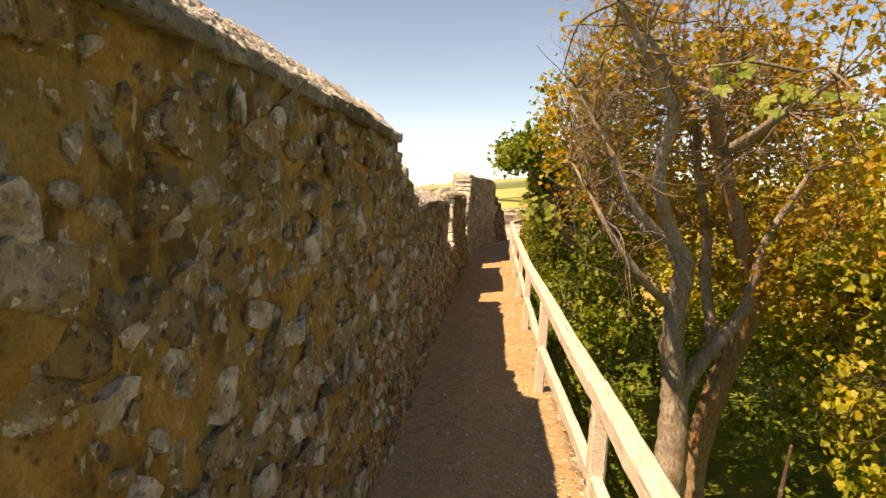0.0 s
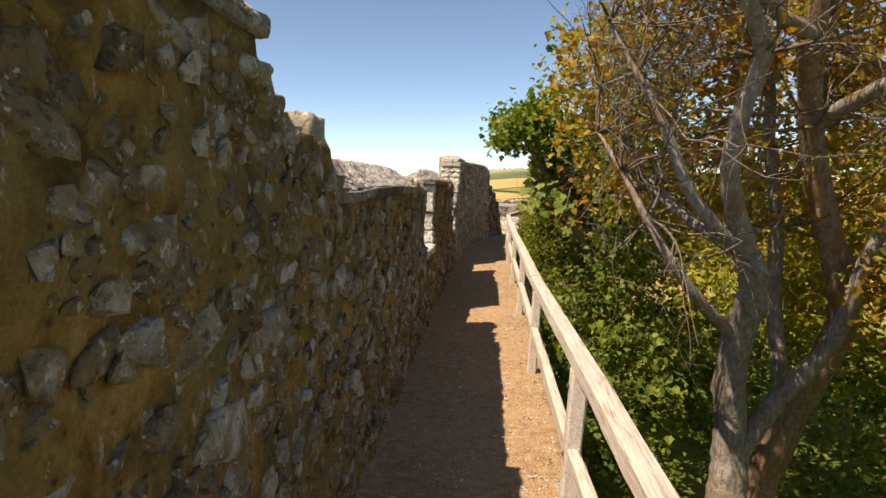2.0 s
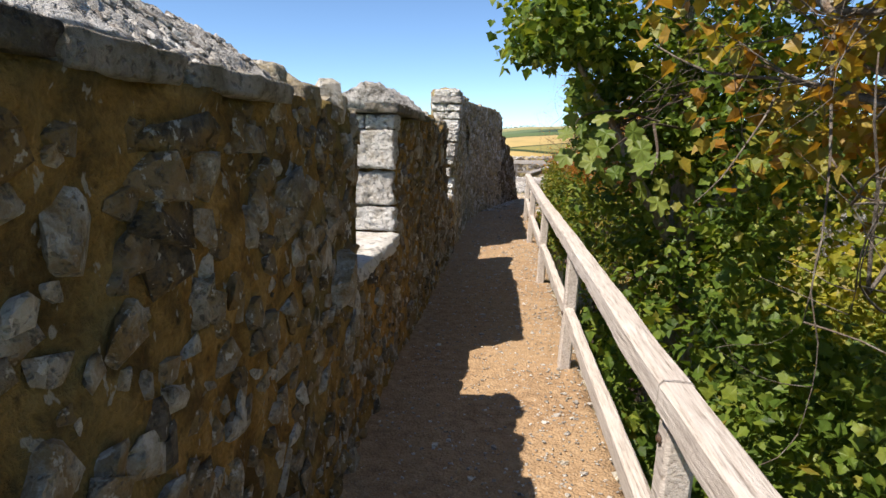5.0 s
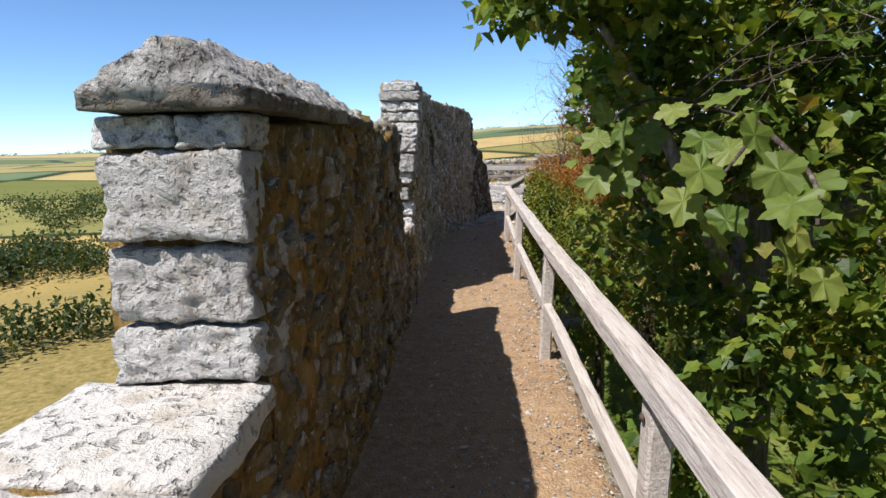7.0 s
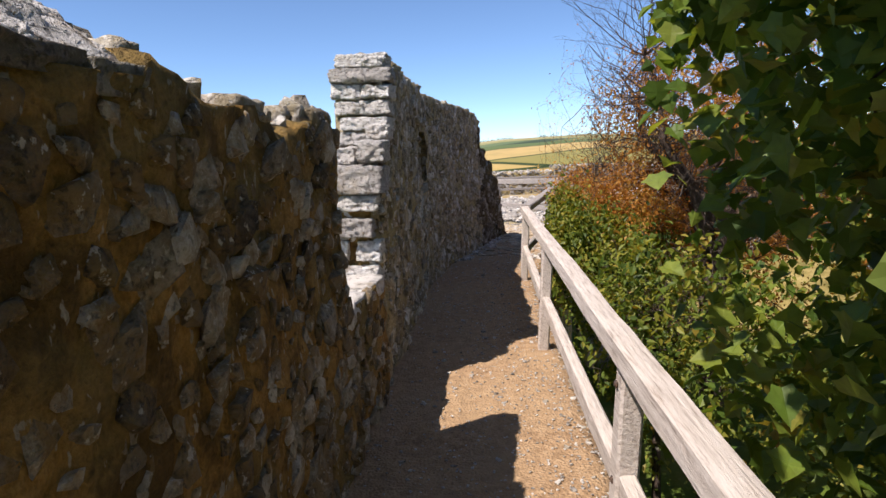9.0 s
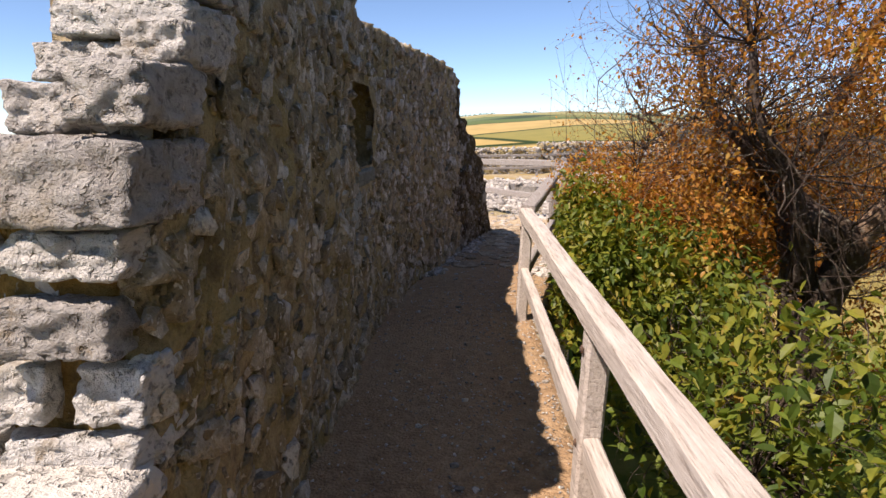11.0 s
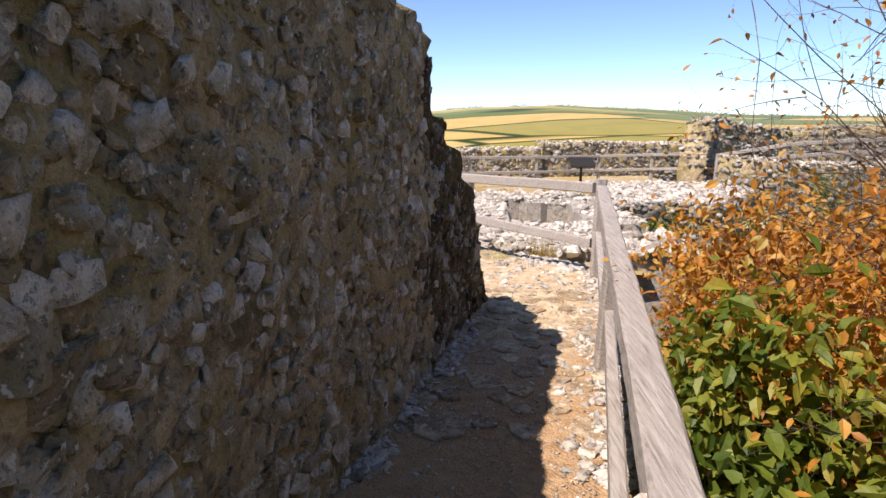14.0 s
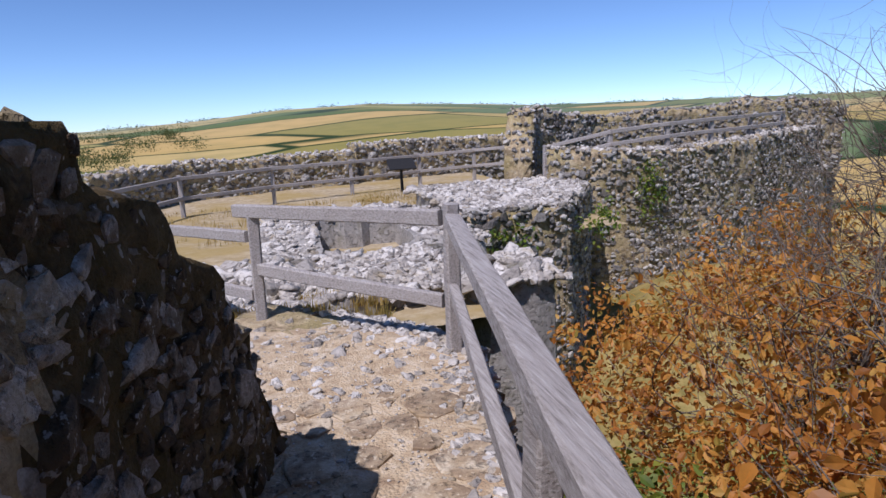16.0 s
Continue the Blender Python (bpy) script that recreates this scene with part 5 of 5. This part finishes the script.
def tree(name, at, label, limbs, bark, crown_pts, sizes, leaf, shape, seed, twig_n, twig_len, twig_r, starts=None, droop=0.5, up=0.4, twig_mat=None, forks=2):
    g = np.random.default_rng(seed)
    t = empty(name, at, label, "tree", "sycamores on the bank" if name == "sycamore_tree" else "")
    for i, (p, r) in enumerate(limbs):
        v, f = tube(p, r, 12 if r[0] > 0.1 else 8, 0.13, 0.09)
        under(child("trunk" if i == 0 else "limb", from_arrays("limb", v, f, M_BARK_RUST if i == 5 else bark), t, "trunk with peeling rusty bark" if i == 5 else ""), t)
    pool = starts or [q for p, _ in limbs for q in p[2:] if name != "sycamore_tree" or q[2] > 1.3]
    if twig_n:
        under(joined("twig_spray", twigs(g, pool, twig_n, twig_len, twig_r, up, forks, off_path), twig_mat or bark, t, kind="stuff"), t)
    if len(crown_pts):
        under(leaves("crown", crown_pts, g.uniform(0.6, 1.25, len(crown_pts)) * sizes, leaf, t, shape, seed + 1, droop), t)
    return t


g1 = np.random.default_rng(21)


def clear_of_path(limit):
    return lambda p: (p[:, 0] > limit + 0.12 * np.sin(p[:, 1] * 3.0)) | (p[:, 2] < -0.2) & (p[:, 0] > 2.45)


def over_rail(p):
    return (p[:, 0] > 2.45) | (p[:, 2] > 1.75 + 0.245 * (p[:, 1] - 10.6))


def off_trunk(p):
    return ~((p[:, 1] < 9.75) & (p[:, 0] < 5.0) & (p[:, 2] > -2.7)) & ~((p[:, 1] < 8.6) & (p[:, 0] < 5.6) & (p[:, 2] > -2.2)) & ~((p[:, 1] < 10.5) & (p[:, 0] < 5.95) & (p[:, 0] > 4.3) & (p[:, 2] > -3.0) & (p[:, 2] < 0.6) & (p[:, 1] > 5.9))


rust_pts = clumps(g1, [((4.5, 9.9, 2.9), (2.2, 1.5, 1.9), 240), ((6.6, 10.2, 1.6), (1.9, 2.0, 1.7), 110), ((4.2, 10.3, 2.0), (0.9, 0.7, 0.8), 18), ((4.6, 7.6, 3.9), (2.2, 1.8, 0.9), 60), ((5.2, 9.3, 3.5), (1.6, 0.9, 0.8), 80), ((6.0, 6.5, 2.2), (0.8, 1.0, 1.4), 60), ((6.8, 12.5, 2.5), (2.0, 2.4, 2.0), 130), ((6.3, 8.6, 0.9), (0.9, 1.0, 0.9), 60)], 26, 0.17, clear_of_path(2.45))
tree("sycamore_tree", (4.62, 9.75, -3.7), "old sycamore with forked grey trunk and rusty yellow leaves", OLD_TREE, M_BARK, rust_pts, 0.083, M_LEAF_RUST, MAPLE, 31, 230, 1.2, 0.017, twig_mat=M_BARK_TWIG, forks=3)

GREEN_LIMBS = [([(3.9, 13.6, -3.9), (3.8, 13.4, -1.5), (3.7, 13.3, 0.4), (3.6, 13.4, 2.4), (3.5, 13.2, 4.2)], [0.2, 0.17, 0.14, 0.1, 0.05]),
               ([(3.8, 13.4, 0.2), (3.2, 12.9, 1.0), (2.8, 12.7, 1.7), (2.4, 12.6, 2.3)], [0.08, 0.06, 0.04, 0.02]),
               ([(3.7, 13.3, 0.6), (4.6, 12.6, 1.8), (5.2, 12.2, 3.0)], [0.09, 0.07, 0.04])]
green_pts = clumps(g1, [((3.6, 13.0, 2.2), (1.55, 2.0, 2.3), 380), ((3.4, 11.6, -0.3), (1.2, 1.6, 1.0), 100), ((4.3, 15.0, 1.2), (1.6, 1.3, 1.6), 120), ((4.2, 10.6, -1.0), (1.6, 2.0, 0.9), 70), ((2.55, 13.2, 2.5), (0.5, 1.2, 0.9), 60), ((3.5, 13.0, 2.1), (0.9, 0.45, 0.9), 110)], 26, 0.15, lambda p: clear_of_path(2.28)(p) & ~((p[:, 1] < 12.5) & (p[:, 0] < 3.3) & (p[:, 2] > 0.5)) & ~((p[:, 1] > 14.1) & (p[:, 0] < 3.5) & (p[:, 2] > -0.3)) & over_rail(p) & off_trunk(p))
green_pts = np.concatenate([green_pts, clumps(g1, [((2.3, 12.7, 2.65), (0.42, 0.95, 0.42), 46), ((2.08, 12.5, 2.55), (0.34, 0.7, 0.36), 36)], 24, 0.11, over_rail)])
tree("sycamore_tree", (3.9, 13.6, -3.7), "leafy green sycamore overhanging the guard rail", GREEN_LIMBS, M_BARK, green_pts, 0.088, M_LEAF_GREEN, MAPLE, 33, 40, 1.0, 0.012, twig_mat=M_TWIG)

under_pts = clumps(g1, [((5.6, 6.8, -2.8), (2.4, 2.6, 0.8), 110), ((6.6, 11.5, -1.4), (2.2, 3.0, 1.2), 170), ((3.6, 10.4, -2.4), (1.0, 1.2, 0.9), 70), ((4.6, 4.5, -2.6), (1.4, 1.6, 0.8), 60)], 26, 0.17, lambda p: clear_of_path(2.6)(p) & off_trunk(p))
tree("shrub", (5.6, 8.2, -3.7), "green undergrowth of sycamore shoots below the wall", [([(5.6, 8.2, -3.9), (5.6, 8.1, -2.6), (5.7, 8.0, -1.4)], [0.06, 0.04, 0.02])], M_TWIG, under_pts, 0.09, M_LEAF_GREEN, MAPLE, 35, 0, 1.0, 0.012)

sunny_pts = clumps(g1, [((7.5, 7.0, -0.6), (1.8, 2.5, 1.8), 150), ((6.2, 7.2, 0.3), (0.9, 1.6, 1.2), 120), ((6.4, 5.2, -1.2), (1.1, 1.5, 0.9), 70), ((5.1, 5.7, -0.7), (0.7, 0.8, 0.7), 60)], 26, 0.17, off_trunk)
tree("shrub", (6.6, 6.6, -3.7), "sunlit yellow green sycamore shoots beside the old tree", [([(6.6, 6.6, -3.9), (6.6, 6.6, -2.0), (6.4, 6.7, -0.4)], [0.06, 0.04, 0.02])], M_TWIG, sunny_pts, 0.11, M_LEAF_YELLOW, MAPLE, 36, 30, 0.9, 0.01)

back_pts = clumps(g1, [((9.5, 13.5, 0.2), (2.6, 4.5, 3.0), 250), ((8.5, 18.5, 0.0), (2.2, 3.5, 2.6), 200), ((10.5, 6.0, -0.4), (2.5, 4.0, 2.8), 150)], 24, 0.26)
tree("sycamore_tree", (9.3, 13.5, -3.7), "dense yellow green tree farther down the bank", [([(9.3, 13.5, -3.9), (9.3, 13.4, -1.0), (9.4, 13.5, 2.5)], [0.2, 0.16, 0.06])], M_BARK, back_pts, 0.17, M_LEAF_YELLOW, MAPLE, 37, 40, 1.6, 0.02)

# big leaves that hang close over the rail
near_branch = empty("sycamore_branch", (2.62, 11.2, 1.5), "sycamore branch with large pale green leaves over the rail", "branch")
for p in ([(3.4, 12.6, 1.7), (2.95, 11.8, 1.72), (2.62, 11.1, 1.62), (2.42, 10.85, 1.5)], [(3.4, 12.6, 1.7), (2.8, 12.4, 1.85), (2.42, 12.0, 1.8), (2.32, 11.85, 1.72)], [(2.95, 11.8, 1.72), (2.8, 11.0, 1.5), (2.72, 10.8, 1.36)]):
    v, f = tube(p, [0.014, 0.010, 0.007, 0.004][:len(p)], 6, 0.05, 0.08)
    under(child("twig", from_arrays("twig", v, f, M_TWIG), near_branch), near_branch)
LOBED = []
for k in range(3):
    bm = bmesh.new()
    c = bm.verts.new((0, 0.4, -0.02))
    rim = []
    for i in range(44):
        a = -math.pi / 2 + 2 * math.pi * (i + 0.5) / 44
        lob = 0.42 + max(ln * 0.82 * math.exp(-abs((a - radians(c0)) / 0.40) ** 1.7) for c0, ln in ((90, 0.52), (38, 0.46), (142, 0.46), (-18, 0.28), (198, 0.28))) + 0.045 * (i % 2)
        x, y = math.cos(a) * lob, 0.36 + math.sin(a) * lob
        rim.append(bm.verts.new((x, y, 0.10 * abs(x) - 0.22 * max(0, y - 0.4) ** 2 * (1 + k * 0.5) + 0.05 * math.sin(i * 0.9 + k * 2) - 0.15 * x * x)))
    for i in range(44):
        bm.faces.new((c, rim[i], rim[(i + 1) % 44]))
    me = bpy.data.meshes.new("leaf")
    bm.to_mesh(me)
    bm.free()
    me.materials.append(M_LEAF_BIG)
    LOBED.append(me)
R5 = random.Random(12)
SPOTS = [(2.34, 10.9, 1.47), (2.42, 10.95, 1.36), (2.38, 10.86, 1.57), (2.52, 11.0, 1.40), (2.66, 10.9, 1.30), (2.72, 10.95, 1.45), (2.7, 11.0, 1.58), (2.6, 11.1, 1.68), (2.46, 11.1, 1.66), (2.78, 10.9, 1.2), (2.84, 11.1, 1.5),
         (2.29, 11.95, 1.50), (2.38, 12.0, 1.46), (2.30, 11.9, 1.66), (2.4, 12.0, 1.73), (2.46, 12.1, 1.58), (2.36, 12.15, 1.8), (2.52, 12.0, 1.42), (2.55, 12.2, 1.7), (2.6, 11.6, 1.6), (2.5, 11.5, 1.78), (2.7, 11.4, 1.82), (2.85, 11.7, 1.62), (2.9, 11.3, 1.3)]
for p in SPOTS:
    ob = child("leaf", LOBED[R5.randrange(3)], near_branch)
    sz = R5.uniform(0.10, 0.15)
    ob.matrix_world = Matrix.Translation(p) @ Euler((R5.uniform(-1.45, -0.35), R5.uniform(-0.7, 0.7), R5.uniform(-1.3, 1.3) + math.pi)).to_matrix().to_4x4() @ Matrix.Diagonal((sz, sz, sz, 1))

# a thin branch of the old tree with pale leaves, high over the rail
high_branch = empty("sycamore_branch", (3.4, 3.9, 2.4), "thin sycamore branch with pale yellow green leaves", "branch")
HIGH = [[(5.3, 6.8, 3.1), (4.5, 5.4, 2.95), (3.9, 4.5, 2.75), (3.35, 3.8, 2.5)], [(4.5, 5.4, 2.95), (4.3, 4.7, 2.7), (4.15, 4.2, 2.45)], [(3.9, 4.5, 2.75), (3.5, 4.4, 2.8), (3.2, 4.3, 2.75)]]
for p in HIGH:
    v, f = tube(p, [0.016, 0.011, 0.008, 0.004][:len(p)], 6, 0.05, 0.08)
    under(child("twig", from_arrays("twig", v, f, M_BARK_TWIG), high_branch), high_branch)
for p in HIGH:
    for k in range(9):
        a, b = Vector(p[-2]), Vector(p[-1])
        at = a.lerp(b, R5.uniform(0.1, 1.15)) + Vector((R5.uniform(-0.14, 0.14), R5.uniform(-0.14, 0.14), R5.uniform(-0.16, 0.05)))
        ob = child("leaf", LOBED[R5.randrange(3)], high_branch)
        sz = R5.uniform(0.07, 0.105)
        ob.matrix_world = Matrix.Translation(at) @ Euler((R5.uniform(-1.3, -0.2), R5.uniform(-0.7, 0.7), R5.uniform(-1.5, 1.5) + math.pi)).to_matrix().to_4x4() @ Matrix.Diagonal((sz, sz, sz, 1))

# withered tree and bushes
BROWN_LIMBS = [([(4.7, 18.9, -3.9), (4.65, 18.95, -1.5), (4.52, 19.0, 0.42), (4.38, 19.1, 0.97), (3.98, 18.9, 1.44), (3.8, 19.2, 1.7), (3.76, 19.4, 2.15), (3.56, 19.6, 2.57)], [0.2, 0.16, 0.12, 0.10, 0.07, 0.045, 0.022, 0.008]),
               ([(4.38, 19.1, 0.97), (4.13, 19.4, 1.02), (3.9, 19.75, 1.2), (3.7, 19.9, 1.45), (3.5, 19.95, 1.65)], [0.05, 0.03, 0.018, 0.010, 0.005]),
               ([(4.5, 18.8, 0.3), (4.34, 18.6, 0.75), (4.14, 18.5, 1.19), (3.82, 18.4, 1.62), (3.75, 18.4, 2.1), (3.58, 18.4, 2.6)], [0.09, 0.07, 0.06, 0.045, 0.025, 0.008]),
               ([(4.38, 19.1, 0.97), (5.0, 19.4, 1.8), (5.4, 19.6, 2.6)], [0.08, 0.06, 0.03]),
               ([(4.30, 18.75, 1.0), (4.5, 18.6, 0.8), (4.72, 18.6, 0.62), (4.7, 18.8, 0.2), (4.65, 18.95, -0.8)], [0.09, 0.11, 0.14, 0.14, 0.15]),
               ([(4.74, 18.6, 0.6), (4.84, 18.5, 0.9), (5.15, 18.45, 1.06), (5.7, 18.5, 1.1), (6.3, 18.6, 1.5)], [0.10, 0.09, 0.085, 0.07, 0.03]),
               ([(5.1, 18.45, 1.05), (5.05, 18.4, 1.5), (4.85, 18.4, 2.1), (4.95, 18.5, 2.8)], [0.06, 0.05, 0.04, 0.015])]
brown_pts = clumps(g1, [((4.3, 18.7, 2.0), (1.2, 1.3, 0.95), 140), ((4.0, 19.6, 0.85), (1.1, 1.1, 0.6), 320), ((3.15, 20.0, 1.0), (0.42, 0.8, 0.4), 120), ((5.2, 18.5, 1.2), (1.2, 1.8, 1.3), 150), ((4.7, 16.8, 2.2), (1.3, 1.2, 1.2), 70), ((6.5, 19.5, 1.0), (1.5, 2.0, 1.2), 130), ((4.5, 19.3, 2.0), (1.3, 1.2, 1.1), 240), ((5.6, 18.0, 2.4), (1.5, 1.6, 1.1), 170), ((4.9, 20.0, 1.8), (0.8, 0.9, 0.9), 150), ((3.7, 18.6, 1.0), (0.7, 1.3, 0.5), 120)], 30, 0.11, lambda p: clear_of_path(2.55)(p) & ~((p[:, 1] < 18.75) & (p[:, 2] < 1.5) & (p[:, 0] > 3.5) & (p[:, 0] < 5.6)))
tree("withered_tree", (4.7, 18.9, -3.7), "half withered tree with dark crooked limbs and brown leaves", BROWN_LIMBS, M_TWIG, brown_pts, 0.043, M_LEAF_BROWN, POINTED, 41, 380, 0.9, 0.010, up=0.6, forks=3)

g2 = np.random.default_rng(77)
spray = twigs(g2, [(3.35, 19.4, 1.35), (3.2, 19.1, 1.25), (3.5, 19.8, 1.4), (3.1, 18.8, 1.2), (3.7, 19.2, 1.6)], 60, 0.85, 0.0045, 0.9, 3, lambda p: p.x > 2.3 + 0.26 * max(0.0, p.y - 18.7) and p.x - 2.2 > 1.4 * (p.y - 20.15))
spray_ob = empty("bare_branch", (3.35, 19.4, 1.2), "bare thin twigs with a few withered leaves above the rail", "branch")
under(joined("twig_spray", spray, M_TWIG, spray_ob, kind="stuff"), spray_ob)
tips = np.array([v[-1][:] for v, f in spray] + [v[len(v) // 2][:] for v, f in spray[::2]])
under(leaves("foliage", tips, g2.uniform(0.018, 0.035, len(tips)), M_LEAF_BROWN, spray_ob, POINTED, 78), spray_ob)
hedge_pts = clumps(g1, [((2.86, 19.4, 0.55), (0.34, 0.8, 0.55), 120), ((2.95, 18.4, 0.45), (0.4, 0.7, 0.5), 50), ((3.25, 16.2, 0.20), (0.85, 1.5, 0.70), 110), ((3.1, 18.6, 0.20), (0.65, 1.4, 0.75), 150), ((4.2, 16.6, -0.5), (1.3, 2.2, 1.0), 110), ((3.3, 20.2, 0.0), (0.5, 1.0, 0.5), 140), ((3.7, 19.2, 0.25), (0.6, 0.9, 0.45), 90), ((3.75, 21.6, -0.35), (0.5, 1.1, 0.5), 110), ((3.9, 20.2, -0.5), (0.8, 1.4, 0.6), 110)], 30, 0.10, lambda p: p[:, 0] > np.where(p[:, 1] > 18.7, 2.42 + (p[:, 1] - 18.7) * 0.23, 2.40))
tree("hedge", (3.4, 17.0, -3.7), "thick yellow green hedge growing up to the rail", [([(3.4, 17.0, -3.9), (3.4, 17.0, -2.0), (3.4, 17.1, -0.4)], [0.07, 0.05, 0.02])], M_TWIG, hedge_pts, 0.07, M_LEAF_LIME, POINTED, 43, 60, 0.7, 0.008)

bush_pts = clumps(g1, [((5.0, 22.6, -0.1), (1.25, 1.9, 0.80), 360), ((6.5, 23.0, 0.15), (1.5, 2.0, 0.85), 330), ((4.2, 21.0, 0.2), (0.75, 1.3, 0.65), 210), ((7.7, 22.0, 0.6), (1.3, 2.0, 1.1), 230), ((5.2, 21.0, -0.8), (1.5, 2.3, 1.2), 200)], 34, 0.09, lambda p: p[:, 0] > np.where(p[:, 1] > 18.7, 2.75 + (p[:, 1] - 18.7) * 0.25, 2.6))
starts = [(4.3, 21.2, -0.2), (4.9, 22.4, -0.2), (5.6, 22.8, 0.0), (6.4, 23.0, 0.2), (5.2, 21.5, 0.2), (6.9, 22.4, 0.4), (4.4, 20.6, 0.1), (7.4, 21.6, 0.6), (6.6, 23.2, 0.9), (7.0, 22.8, 1.0), (6.2, 22.6, 0.8), (7.3, 22.6, 1.1), (6.8, 22.0, 1.0)]
tree("withered_bush", (5.3, 22.0, -3.7), "withered bush of rust brown leaves and bare twigs", [([(5.3, 22.0, -3.9), (5.3, 22.0, -2.0), (5.4, 22.0, -0.2)], [0.08, 0.06, 0.03]), ([(5.3, 22.0, -2.0), (4.6, 21.4, -0.8), (4.3, 21.2, 0.2)], [0.05, 0.04, 0.02]), ([(5.3, 22.0, -2.0), (6.2, 22.6, -0.6), (6.6, 22.9, 0.6)], [0.05, 0.04, 0.02])], M_BARK_TWIG, bush_pts, 0.056, M_LEAF_BROWN, POINTED, 45, 420, 1.05, 0.008, starts=starts, up=1.2, forks=3)

ivy = clumps(g1, [((6.0, 29.25, -0.5), (0.35, 0.08, 0.45), 14), ((7.6, 29.25, -0.2), (0.3, 0.08, 0.25), 8), ((10.4, 31.62, -0.2), (0.25, 0.08, 0.8), 16)], 22, 0.12)
tagged(leaves("ivy", ivy, np.full(len(ivy), 0.09), M_LEAF_GREEN, None, POINTED, 47), "green ivy clinging to the ruined masonry", "plant", kind="stuff")

# far hedges, woods and the field below the outer wall
gf_ = np.random.default_rng(50)
far_c, far_s = [], []
for az in np.arange(-75, 60, 0.35):
    if lump((az, 0, 0), 0.35) > -0.1:
        r = 1140 + gf_.uniform(-30, 20)
        x, y = r * math.sin(radians(az)), 18 + r * math.cos(radians(az))
        for _ in range(16):
            far_c.append((x + gf_.normal(0, 4), y + gf_.normal(0, 4), land(x, y) - 1 + abs(gf_.normal(0, 2.2))))
            far_s.append(gf_.uniform(2, 4))
for az, r0, r1, n in ((-46, 95, 118, 26), (-42, 100, 112, 24), (-38, 96, 125, 26), (-44, 52, 56, 5), (-39, 54, 58, 5), (-35, 150, 240, 30), (-45, 160, 330, 50), (-15, 300, 420, 40), (-9, 420, 600, 30)):
    for _ in range(n):
        a, r = az + gf_.uniform(-4.5, 4.5), gf_.uniform(r0, r1)
        x, y = r * math.sin(radians(a)), 18 + r * math.cos(radians(a))
        k = 1.8 + r * 0.003
        for _ in range(110):
            far_c.append((x + gf_.normal(0, k), y + gf_.normal(0, k), land(x, y) + k + gf_.normal(0, k * 0.55)))
            far_s.append(k * gf_.uniform(0.25, 0.45))
tagged(leaves("far_woods", far_c, far_s, M_LEAF_FAR, None, POINTED, 51), "dark green distant hedgerows and woods on the hills", "trees", kind="stuff")
